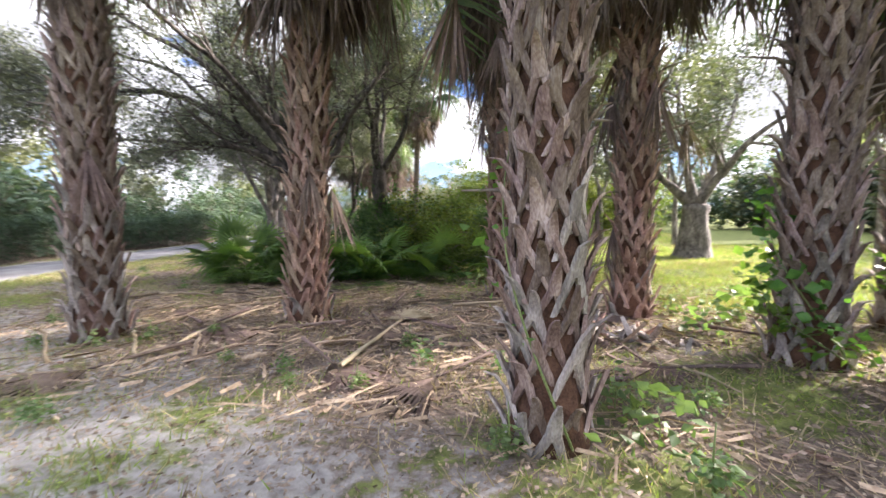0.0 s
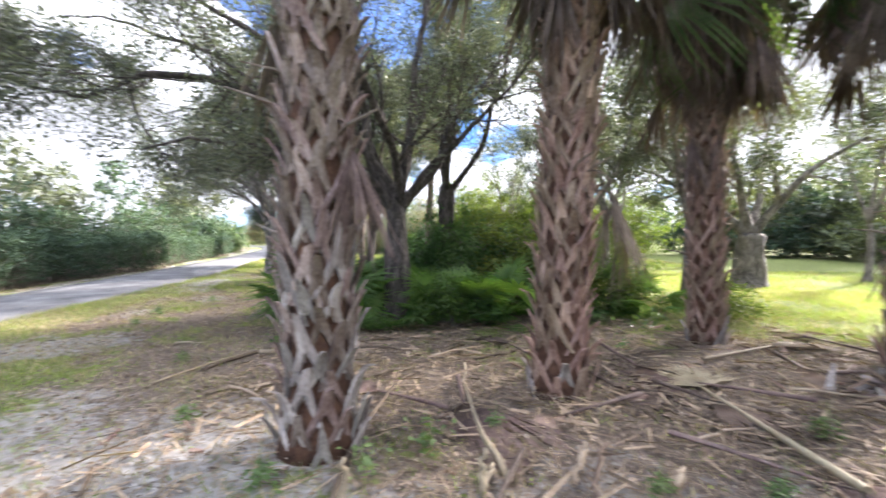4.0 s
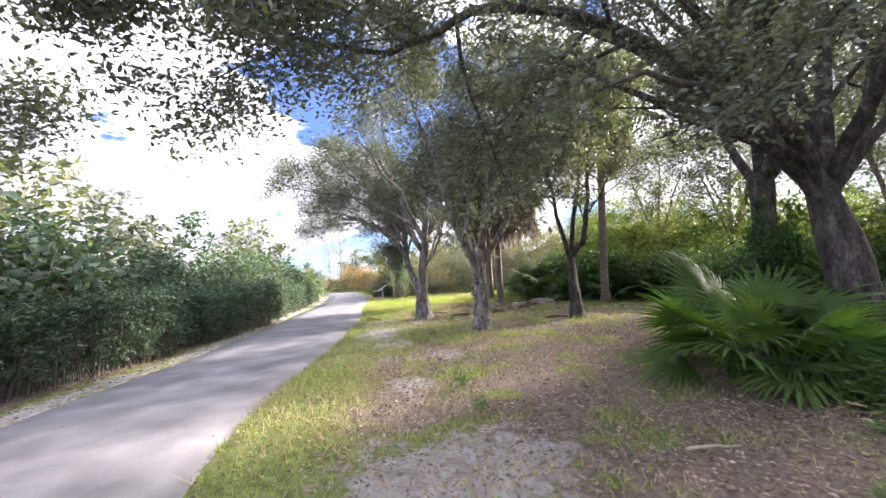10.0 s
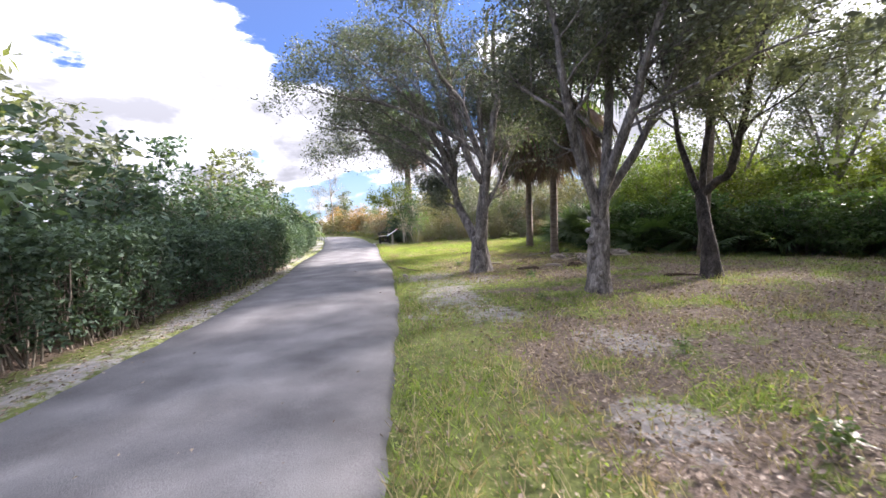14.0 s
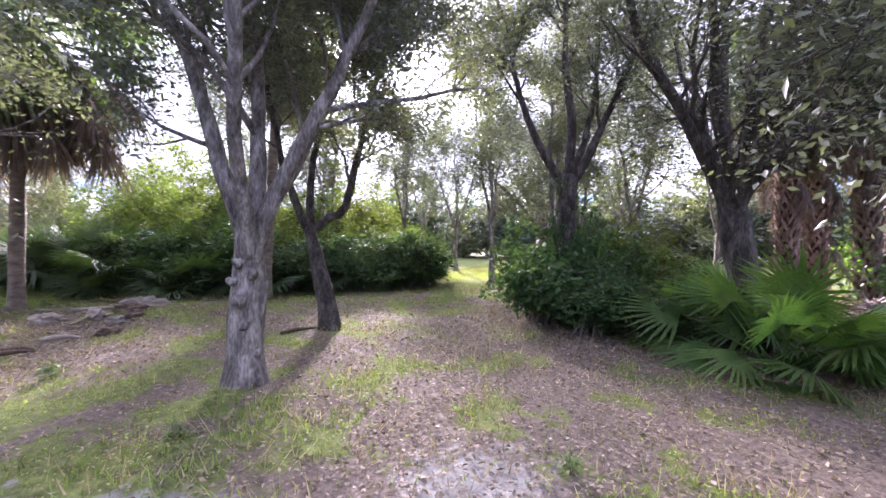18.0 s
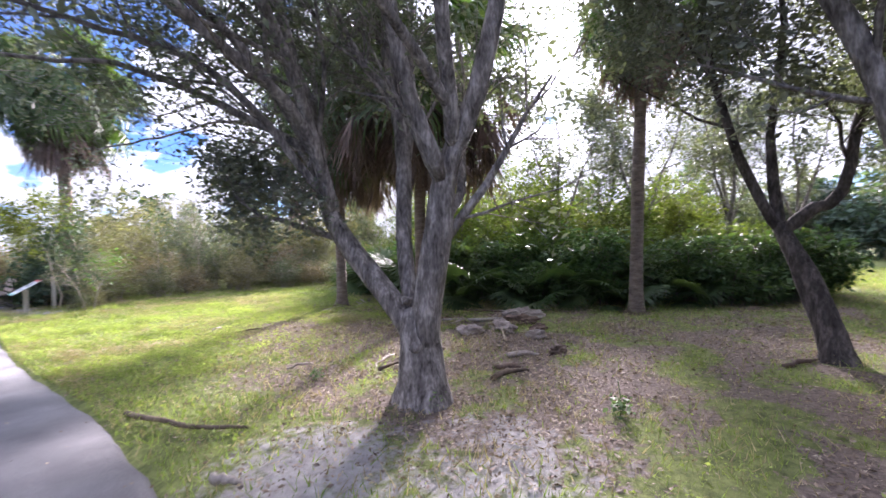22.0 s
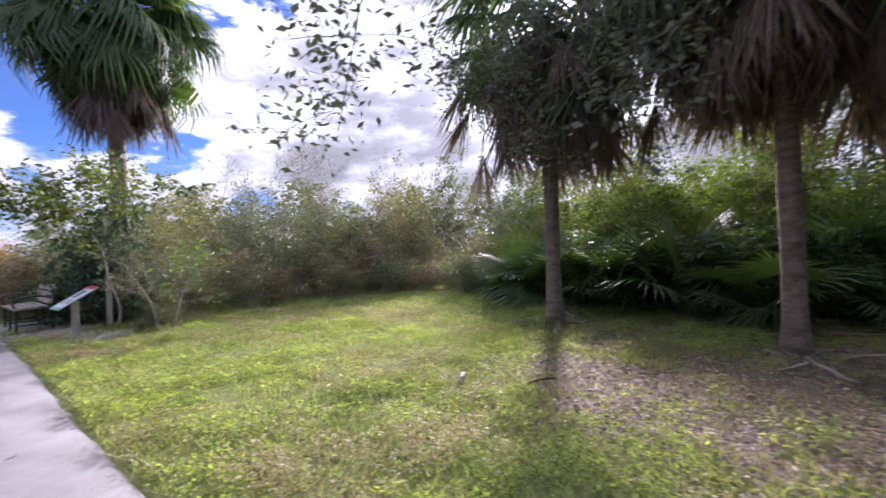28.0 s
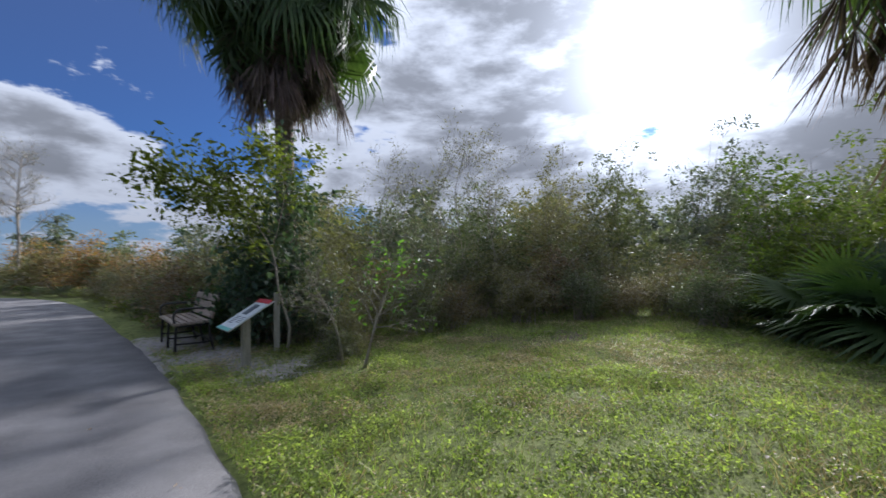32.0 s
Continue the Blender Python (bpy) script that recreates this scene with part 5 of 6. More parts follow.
for x, y, sc, sz in [(1.95, 8.25, 0.45, 0.5), (2.55, 8.3, 0.4, 0.45), (3.5, 8.7, 0.6, 0.9), (4.0, 8.8, 0.6, 0.9)]:
    shrub(BROAD_V[RS2.randint(2)], "broadleaf_shrub", "low broad-leaved green shrub before the broad oak", x, y, sc, sz, RS2.uniform(0, 360), "shrubs before the broad oak")
shrub(BROAD_V[0], "broadleaf_shrub", "large broad-leaved bright green shrub beside a palm", 10.35, 4.55, 0.85, 1.4, 20)
shrub(BROAD_V[1], "broadleaf_shrub", "broad-leaved bright green shrub climbing a palm", 10.7, 5.6, 0.8, 1.2, 140)


# ---- saw palmettos ----
RS3 = np.random.RandomState(12)
# darker frond green stands for the shade on the bank's palmettos
SHADED_FANS = [frond_mesh("frond", RS3, s, b, FROND, n=28, length=0.85, arc=235, droop=d, width=0.042, tipfall=0.3, r=0.01) for s, b, d in ((1.0, 0.1, 0.06), (0.85, 0.22, 0.14), (0.7, 0.35, 0.22))]


def palmetto(x, y, s=1.0, n=20, seed=0, label="saw palmetto clump with stiff green fans", group="palmettos", fans=PALMETTO_FRONDS):
    rs = np.random.RandomState(seed)
    root = thing("palmetto", label, "palmetto", pose(x, y, 0), group=group)
    for i in range(n):
        a, e = i * 2.4 + rs.uniform(-.3, .3), rs.uniform(22, 84)
        m = Matrix.Translation((rs.uniform(-.12, .12) * s, rs.uniform(-.12, .12) * s, 0.02)) @ Euler((radians(e), rs.uniform(-.5, .5), a), "XYZ").to_matrix().to_4x4() @ Matrix.Scale(s * rs.uniform(0.75, 1.15), 4)
        part("frond", fans[rs.randint(3)], root, m=m)
    return root


for k, (x, y, s) in enumerate([(1.4, 9.2, 1.2), (1.75, 8.9, 0.85), (3.6, 8.95, 0.95), (4.2, 9.1, 1.0), (2.9, 10.1, 0.75), (3.3, 9.0, 0.6), (4.7, 9.6, 0.8), (5.9, 9.6, 0.75), (6.9, 9.9, 0.7)]):
    palmetto(x, y, s, 20, 100 + k)
for k, (x, y, s) in enumerate([(0.95, 24.3, 1.15), (0.95, 23.3, 1.05), (0.95, 22.2, 1.1), (1.2, 20.9, 1.0), (2.0, 19.6, 0.85), (2.8, 18.6, 0.8), (3.9, 17.7, 0.75), (5.0, 16.9, 0.7), (6.1, 16.3, 0.65), (2.2, 22.6, 1.15), (2.6, 20.7, 1.1), (0.9, 25.1, 1.05), (1.6, 25.8, 1.0)]):
    palmetto(x, y, s, 22, 120 + k, "large palmetto clump with wide fans coloured for shade before the bank", "palmettos of the bank", SHADED_FANS)


# ---- far woods ----
def far_tree(i, x, y, s):
    shrub(FAR_V[i % 3], "woodland_tree", "distant green woodland tree", x, y, s, RS2.uniform(0.8, 1.2), RS2.uniform(0, 360), "woods in the distance", "tree")


for i in range(44):                 # beyond the far lawn
    a = radians(18 + 150 * i / 44 + RS2.uniform(-2, 2))
    r = RS2.uniform(21, 26) + 5 * (i % 2)
    far_tree(i, 3 + math.sin(a) * r, 11 + math.cos(a) * r, RS2.uniform(0.65, 1.0))
for i in range(26):                 # a closed row at the lawn's far side
    a = radians(40 + 85 * i / 26 + RS2.uniform(-1, 1))
    r = RS2.uniform(23, 25)
    far_tree(i + 1, 3 + math.sin(a) * r, 11 + math.cos(a) * r, RS2.uniform(0.75, 0.95))
for i in range(34):                 # the rest of the horizon
    a = radians(170 + 190 * i / 34 + RS2.uniform(-3, 3))
    r = RS2.uniform(30, 44)
    x, y = 1 + math.sin(a) * r, 14 + math.cos(a) * r
    if not (x < -6 and y > 30):
        far_tree(i, x, y, RS2.uniform(0.8, 1.2))
for i, (x, y) in enumerate([(-34, 58), (-30, 66), (-24, 70), (-18, 68), (-12, 66), (-7, 58), (-2, 52), (4, 48), (9, 44), (-38, 50), (-28, 44), (-22, 40), (-20, 34), (-18, 28), (-17, 22), (-16, 16)]):
    far_tree(i, x, y, RS2.uniform(0.8, 1.15))


# ---- grass and litter ----
def scatter(rs, n, box):
    x = rs.uniform(box[0], box[1], n); y = rs.uniform(box[2], box[3], n)
    return x, y


def blades(rs, x, y, high=1.0):
    n = len(x)
    h = rs.uniform(0.025, 0.085, n) * (0.6 + 0.8 * hash_noise(x, y, 0.8, 8)) * high
    a = rs.uniform(0, 6.28, n)
    w = rs.uniform(0.003, 0.007, n)
    lean = rs.randn(n, 2) * 0.7
    p = np.stack([x, y, np.full(n, -0.015)], 1)
    s = np.stack([np.cos(a) * w, np.sin(a) * w, 0 * w], 1)
    tip = p + np.stack([lean[:, 0] * h, lean[:, 1] * h, h + 0.015], 1)
    return np.stack([p - s, p + s, tip], 1).reshape(-1, 3), np.arange(3 * n).reshape(-1, 3)


def verge(rs, n, wide=4.5):
    """Places on the grass beside the path, thickest near it."""
    k = rs.randint(0, len(RC), n)
    o = -wide * rs.rand(n) ** 1.3
    x, y = RC[k, 0] + RL[k, 0] * o + rs.uniform(-.2, .2, n), RC[k, 1] + RL[k, 1] * o + rs.uniform(-.2, .2, n)
    m = (y > 3) & (y < 30)
    return x[m], y[m]


def build_grass():
    rs = np.random.RandomState(31)
    x, y = scatter(rs, 380000, (-9, 13, 1, 31))
    x2, y2 = verge(rs, 150000)
    x4, y4 = scatter(rs, 60000, (8.5, 17, 7.5, 18))
    x2, y2 = np.concatenate([x2, x4]), np.concatenate([y2, y4])
    x, y = np.concatenate([x, x2]), np.concatenate([y, y2])
    litter, sand, off = zones(x, y)
    patch = hash_noise(x, y, 0.6, 9)
    keep = (off < -0.02) & (rs.rand(len(x)) < (1.0 - litter * 0.9 - sand * 0.95).clip(0.16, 1) * (0.25 + 1.1 * patch) + 0.25 * (litter > 0.3) * (hash_noise(x, y, 0.5, 41) > 0.66))
    x, y = x[keep], y[keep]
    dry = rs.rand(len(x)) < 0.16 + 0.55 * hash_noise(x, y, 1.1, 14) ** 2 + 0.1 * (y < 13) + 0.35 * zones(x, y)[0]
    thing("grass", "short patchy green lawn grass", "grass", kind="stuff", data=fast_mesh("grass", *blades(rs, x[~dry], y[~dry]), GRASS))
    thing("dry_grass", "dry tan grass blades among the green", "grass", kind="stuff", data=fast_mesh("dry_grass", *blades(rs, x[dry], y[dry], 1.2), DRY_GRASS))
    # broad-leaved weeds among the blades
    x, y = scatter(rs, 230000, (-8.5, 10, 1.5, 29))
    x2, y2 = verge(rs, 190000)
    x, y = np.concatenate([x, x2]), np.concatenate([y, y2])
    x3, y3 = scatter(rs, 560000, (-8.6, 0.5, 19.0, 29.2))
    tuft = hash_noise(x3, y3, 0.22, 21) * 0.6 + hash_noise(x3, y3, 0.7, 22) * 0.4
    pick = rs.rand(len(x3)) < ((tuft - 0.22) * 3).clip(0, 1)
    x, y = np.concatenate([x, x3[pick]]), np.concatenate([y, y3[pick]])
    litter, sand, off = zones(x, y)
    keep = (off < -0.03) & (rs.rand(len(x)) < (1.0 - litter * 1.1 - sand * 1.0).clip(0.04 + 0.3 * (hash_noise(x, y, 0.6, 42) > 0.68), 1) * (0.12 + 0.3 * (y > 19.5) + 1.3 * hash_noise(x, y, 0.45, 12) ** 2))
    x, y = x[keep], y[keep]
    n = len(x)
    high = 0.02 + 0.10 * hash_noise(x, y, 0.35, 15) ** 1.5 + 0.05 * (y > 20) * ((hash_noise(x, y, 0.22, 21) - 0.4) * 2).clip(0, 1)
    c = np.stack([x, y, rs.rand(n) * high], 1)
    patch = hash_noise(x, y, 1.3, 54) * 0.35 + hash_noise(x, y, 0.5, 51) * 0.4 + hash_noise(x, y, 0.17, 52) * 0.25
    fresh = patch > np.where(y > 20.5, 0.575, 0.63)
    dry = rs.rand(n) < 0.06 + 0.4 * (patch < 0.4) + 0.6 * ((hash_noise(x, y, 0.8, 53) - 0.6) * 5).clip(0, 1)
    fresh &= ~dry
    for name, label, pick, size, aspect, mat in (("clover", "low broad-leaved green weeds in the lawn", ~fresh & ~dry, 0.022, 0.65, CLOVER), ("fresh_weeds", "bright yellow-green tufts in the lawn", fresh, 0.025, 0.4, FRESH), ("dry_weeds", "dry beige leaf bits among the lawn weeds", dry, 0.022, 0.5, DRY_GRASS)):
        thing(name, label, "weeds", kind="stuff", data=fast_mesh(name, *leaf_arrays(rs, c[pick], size, aspect, 0.35), mat))


def build_litter():
    rs = np.random.RandomState(32)
    x, y = scatter(rs, 500000, (-9, 13, 1, 27))
    litter, sand, off = zones(x, y)
    keep = (off < 0.0) & (rs.rand(len(x)) < (litter * 0.95 + 0.012 + 0.04 * (y < 21) + 0.05 * (y < 13) + 0.25 * sand)) | ((off > 0) & (rs.rand(len(x)) < 0.006)) | ((off > ROAD_W) & (off < ROAD_W + 1.2) & (rs.rand(len(x)) < 0.4))
    x, y = x[keep], y[keep]
    n = len(x)
    c = np.stack([x, y, rs.uniform(0.002, 0.03, n)], 1)
    v, f = leaf_arrays(rs, c, 0.034, 0.5, 0.14)
    thing("leaf_litter", "dry brown fallen oak leaves", "leaves", kind="stuff", data=fast_mesh("leaf_litter", v, f, LITTER))


build_grass()
build_litter()


# ---- bench, sign, logs and debris ----
BLACK = material("black iron", (0.012, 0.012, 0.013), (0.03, 0.03, 0.032), 8, 0.45, 0.1, 60, spec=0.5)
PLANK = material("weathered plank", (0.19, 0.15, 0.115), (0.40, 0.34, 0.28), 4, 0.75, 0.25, 50, stretch=(0.6, 6, 6), vary=0.15)
POST = material("grey timber", (0.22, 0.21, 0.17), (0.42, 0.40, 0.34), 4, 0.8, 0.3, 40, stretch=(6, 6, 0.7))
SIGN_FACE = material("sign face", (0.55, 0.60, 0.60), (0.74, 0.78, 0.78), 3, 0.35, 0, 30)
SIGN_RED = material("sign header", (0.40, 0.025, 0.03), (0.50, 0.04, 0.045), 3, 0.4, 0, 30)
SIGN_TEAL = material("sign foot", (0.12, 0.42, 0.36), (0.2, 0.52, 0.45), 3, 0.4, 0, 30)
SIGN_DARK = material("sign print", (0.05, 0.07, 0.08), (0.16, 0.18, 0.19), 9, 0.4, 0, 60)
PALE_WOOD = material("bleached wood", (0.2, 0.165, 0.135), (0.44, 0.39, 0.335), 5, 0.85, 0.5, 40, vary=0.2)
DARK_WOOD = material("rotten wood", (0.06, 0.042, 0.03), (0.2, 0.15, 0.11), 5, 0.9, 0.7, 35, vary=0.2)


def block(name, size, mat, bevel=0.006):
    bm = bmesh.new()
    bmesh.ops.create_cube(bm, size=1)
    bmesh.ops.scale(bm, vec=size, verts=bm.verts)
    bmesh.ops.bevel(bm, geom=bm.edges[:], offset=bevel, segments=2, affect="EDGES")
    me = bpy.data.meshes.new(name)
    bm.to_mesh(me); bm.free()
    me.materials.append(mat)
    return me


def bar(name, pts, r, mat, sides=8):
    return tube(name, refine(pts, 0.05), np.full(len(refine(pts, 0.05)), r), mat, sides)


def bench():
    """Seat along local x, facing -y."""
    root = thing("park_bench", "park bench of weathered planks on a black iron frame", "bench", pose(-8.32, 30.1, 0, 0, 0, -74))
    plank = block("plank", (1.5, 0.085, 0.035), PLANK)
    back = block("plank", (1.5, 0.105, 0.035), PLANK)
    for k in range(5):
        part("seat_plank", plank, root, m=pose(0, -0.24 + 0.098 * k, 0.43 + 0.004 * k, -3, 0, 0))
    for k in range(3):
        part("back_plank", back, root, m=pose(0, 0.235 + 0.034 * k, 0.535 + 0.122 * k, 74, 0, 0))
    for x in (-0.68, 0.0, 0.68):
        part("leg", bar("leg", [(x, -0.25, 0.0), (x, -0.245, 0.25), (x, -0.235, 0.41)], 0.018, BLACK), root)
        part("leg", bar("leg", [(x, 0.26, 0.0), (x, 0.21, 0.22), (x, 0.20, 0.42), (x, 0.26, 0.62), (x, 0.34, 0.86)], 0.018, BLACK), root)
        part("rail", bar("rail", [(x, -0.245, 0.40), (x, 0.0, 0.395), (x, 0.20, 0.41)], 0.016, BLACK), root)
        part("stretcher", bar("stretcher", [(x, -0.248, 0.14), (x, 0.0, 0.135), (x, 0.225, 0.14)], 0.012, BLACK), root)
        if x:
            part("armrest", bar("armrest", [(x, -0.24, 0.40), (x, -0.275, 0.53), (x, -0.22, 0.635), (x, 0.02, 0.65), (x, 0.265, 0.63)], 0.016, BLACK), root)
    part("crossbar", bar("crossbar", [(-0.68, 0.215, 0.14), (0, 0.215, 0.135), (0.68, 0.215, 0.14)], 0.012, BLACK), root)
    return root


def info_sign():
    root = thing("information_sign", "slanted information panel with a red header on a grey post", "sign", pose(-7.43, 27.98, 0, 0, 0, 18))
    part("post", block("post", (0.095, 0.095, 0.62), POST), root, m=pose(0, 0, 0.30))
    tilt = pose(0.0, 0.0, 0.665, 0, -31, 0)
    panel = part("panel", block("panel", (0.62, 0.46, 0.02), SIGN_FACE, 0.004), root, "pale printed panel", m=tilt)
    part("header", block("header", (0.075, 0.462, 0.006), SIGN_RED, 0.001), panel, "red header strip", m=pose(0.272, 0, 0.013))
    part("footer", block("footer", (0.05, 0.462, 0.006), SIGN_TEAL, 0.001), panel, "teal foot strip", m=pose(-0.286, 0, 0.013))
    part("picture", block("picture", (0.2, 0.17, 0.004), SIGN_DARK, 0.001), panel, "dark printed picture", m=pose(0.09, 0.02, 0.0125))
    for k in range(5):
        part("text_line", block("text_line", (0.012, 0.15 - 0.02 * (k % 2), 0.003), SIGN_DARK, 0.0005), panel, m=pose(-0.06 - 0.03 * k, 0.07, 0.012))
    for k in range(4):
        part("text_line", block("text_line", (0.012, 0.13, 0.003), SIGN_DARK, 0.0005), panel, m=pose(-0.06 - 0.03 * k, -0.12, 0.012))
    return root


bench()
info_sign()
thing("timber_post", "short grey timber post behind the sign", "post", pose(-7.02, 28.95, 0.42), data=block("timber_post", (0.085, 0.085, 0.9), POST))


def stick(a, b, r, mat, name="stick", label="dry fallen stick", z=0.02, z2=None, seed=0, bend=0.05, category="stick", group="fallen sticks"):
    rs = np.random.RandomState(seed)
    a, b = np.array([*a, z]), np.array([*b, z if z2 is None else z2])
    c = (a + b) / 2
    t = np.linspace(0, 1, 9)[:, None]
    w = rs.randn(2) * bend * np.linalg.norm(b - a)
    line = (a - c) + (b - a) * t + np.array([w[0], w[1], 0.02]) * np.sin(t * 3.14) + rs.randn(9, 3) * np.array([0.012, 0.012, 0.002])
    v, f = tube_arrays(line, r * np.linspace(1.1, 0.55, 9), 7, 0.08, seed)
    caps = [tuple(range(6, -1, -1)), tuple(range(len(v) - 7, len(v)))]
    me = smooth(mesh(name, v, [tuple(q) for q in f] + caps, mat))
    return thing(name, label, category, Matrix.Translation(c), group=group, data=me)


GROVE_STICKS = [((3.16, 4.47), (3.45, 6.74), 0.018), ((3.94, 4.63), (4.01, 4.9), 0.02), ((4.1, 4.73), (3.8, 6.86), 0.02), ((4.51, 4.6), (4.77, 5.2), 0.018), ((5.0, 4.73), (5.11, 4.9), 0.028),
                ((8.43, 5.43), (8.8, 4.92), 0.012), ((3.9, 7.0), (4.99, 8.03), 0.015), ((5.3, 5.2), (5.9, 5.5), 0.012), ((6.6, 6.3), (7.3, 6.0), 0.015), ((5.6, 7.2), (6.5, 7.5), 0.012)]
OAK_STICKS = [((0.95, 6.02), (1.31, 7.15), 0.015), ((1.29, 7.05), (2.44, 7.16), 0.028), ((2.17, 7.38), (3.03, 7.33), 0.024), ((1.67, 6.04), (2.31, 5.58), 0.014), ((3.4, 7.03), (4.01, 7.53), 0.018),
              ((2.82, 6.31), (3.28, 6.68), 0.02), ((2.41, 6.7), (2.41, 6.18), 0.014), ((-0.67, 5.26), (-0.41, 5.69), 0.012), ((1.47, 7.23), (1.17, 6.44), 0.022), ((0.13, 7.42), (0.47, 7.47), 0.012)]
LAWN_STICKS = [((-5.31, 18.01), (-4.57, 16.99), 0.024), ((-2.35, 16.6), (-1.86, 16.57), 0.03), ((-4.89, 16.33), (-4.75, 16.14), 0.03), ((-1.92, 17.98), (-2.33, 17.81), 0.022), ((-2.6, 18.17), (-3.09, 17.78), 0.014),
               ((-3.05, 17.68), (-2.6, 17.73), 0.02), ((-3.86, 18.44), (-3.55, 18.46), 0.014), ((-1.27, 20.22), (-0.5, 20.9), 0.016), ((-1.76, 19.49), (-1.07, 19.99), 0.018), ((-3.78, 21.3), (-3.45, 21.24), 0.014)]
MORE_STICKS = [((-0.47, 19.28), (0.66, 18.55), 0.035), ((0.54, 19.45), (1.41, 18.94), 0.03), ((-4.02, 21.94), (-4.2, 21.74), 0.028), ((-2.06, 16.87), (-1.83, 16.71), 0.03), ((-1.62, 17.15), (-1.32, 16.91), 0.03),
               ((0.13, 14.89), (0.72, 14.76), 0.03), ((-1.93, 22.53), (-1.2, 23.0), 0.016), ((-1.9, 23.2), (-1.1, 22.7), 0.014), ((-0.9, 19.7), (-0.3, 19.3), 0.02), ((0.1, 20.2), (0.7, 19.4), 0.025)]
for i, (a, b, r) in enumerate(GROVE_STICKS + OAK_STICKS):
    stick(a, b, r, STALK if i % 3 else DARK_WOOD, "stick", "dry tan frond stalk on the litter" if i % 3 else "dark dry stick on the litter", seed=200 + i)
for i, (a, b, r) in enumerate(LAWN_STICKS + MORE_STICKS):
    stick(a, b, r, DARK_WOOD if i % 2 or i == 0 else PALE_WOOD, "stick", "dark fallen branch piece in the grass" if i % 2 or i == 0 else "pale bleached branch piece in the grass", seed=240 + i)
for i, (x, y, h, dx, dy) in enumerate([(3.27, 4.35, 0.34, 0.02, -0.02), (3.95, 4.6, 0.26, 0.0, 0.0), (4.45, 4.75, 0.24, 0.06, 0.02)]):
    stick((x, y), (x + dx, y + dy), 0.02, STALK, "stalk_stub", "pale cut frond stalk standing in the litter", 0.0, h, 270 + i, 0.02, "stalk", "standing stalks")


def boulder(name, label, x, y, size, mat, seed, category="log"):
    """A crumbled lump of rotten trunk."""
    rs = np.random.RandomState(seed)
    bm = bmesh.new()
    bmesh.ops.create_icosphere(bm, subdivisions=3, radius=1)
    off = Vector(rs.rand(3) * 50)
    for v in bm.verts:
        n = noise.fractal(v.co * 1.6 + off, 1.0, 2.0, 4)
        v.co *= 1 + 0.75 * n
        v.co = Vector((v.co.x * size[0], v.co.y * size[1], max(v.co.z, -0.5) * size[2]))
    me = bpy.data.meshes.new(name)
    bm.to_mesh(me); bm.free()
    me.materials.append(mat)
    return thing(name, label, category, pose(x, y, size[2] * 0.4, 0, 0, rs.uniform(0, 360)), group="rotting log pile", data=me)


for k, (x, y, a, b, c, pale) in enumerate([(-0.55, 17.6, 0.14, 0.09, 0.08, 1), (-1.02, 16.85, 0.17, 0.08, 0.07, 0), (-0.5, 18.35, 0.26, 0.1, 0.1, 1), (0.1, 18.5, 0.3, 0.1, 0.1, 0),
                                           (-1.05, 18.5, 0.18, 0.09, 0.09, 1), (0.45, 18.9, 0.34, 0.12, 0.12, 1), (-0.2, 17.9, 0.15, 0.08, 0.08, 0)]):
    boulder("rotten_log", "pale crumbling chunk of rotten log" if pale else "dark crumbling chunk of rotten log", x, y, (a, b, c), PALE_WOOD if pale else DARK_WOOD, 300 + k)

# fallen fans under the palms
for k, (x, y, turn, s, v) in enumerate([(4.95, 6.7, 202, 0.9, 2), (5.93, 4.7, 2, 0.92, 3), (3.75, 6.3, 186, 1.0, 2), (5.5, 6.3, 215, 0.85, 2), (7.2, 7.3, 170, 0.9, 2), (8.1, 6.9, 150, 0.9, 2), (5.3, 6.0, 120, 0.9, 1), (4.2, 5.0, 160, 0.9, 1), (6.6, 5.9, 60, 0.9, 1), (7.2, 6.6, -80, 0.9, 1), (8.0, 6.2, 200, 0.9, 1), (8.9, 6.6, 250, 0.9, 1), (5.2, 5.3, 230, 0.85, 1), (7.1, 5.3, 150, 0.8, 1),
                                        (4.6, 6.8, 20, 0.9, 1), (9.1, 5.4, 100, 0.85, 1), (3.7, 5.6, 60, 0.8, 1), (6.3, 7.0, 300, 0.9, 0), (5.4, 7.6, 190, 0.9, 1), (8.3, 7.3, 10, 0.8, 1), (7.7, 6.9, 130, 0.85, 1)]):
    root = thing("fallen_frond", "fallen dry tan palm frond lying on the litter", "palm frond", Matrix.Translation((x, y, 0.05 + 0.006 * (k % 5))) @ Euler((radians(-0.5), radians(RS2.uniform(-9, 9)), radians(turn))).to_matrix().to_4x4() @ Matrix.Scale(s * 1.15, 4), group="fallen fronds", data=DEAD_FAN[v])


thing("fallen_frond", "pale bleached palm fan lying by the log pile", "palm frond", Matrix.Translation((-1.1, 17.7, 0.06)) @ Euler((0, radians(6), radians(-40))).to_matrix().to_4x4() @ Matrix.Scale(0.62, 4), data=DEAD_FAN[3])
RS3 = np.random.RandomState(91)
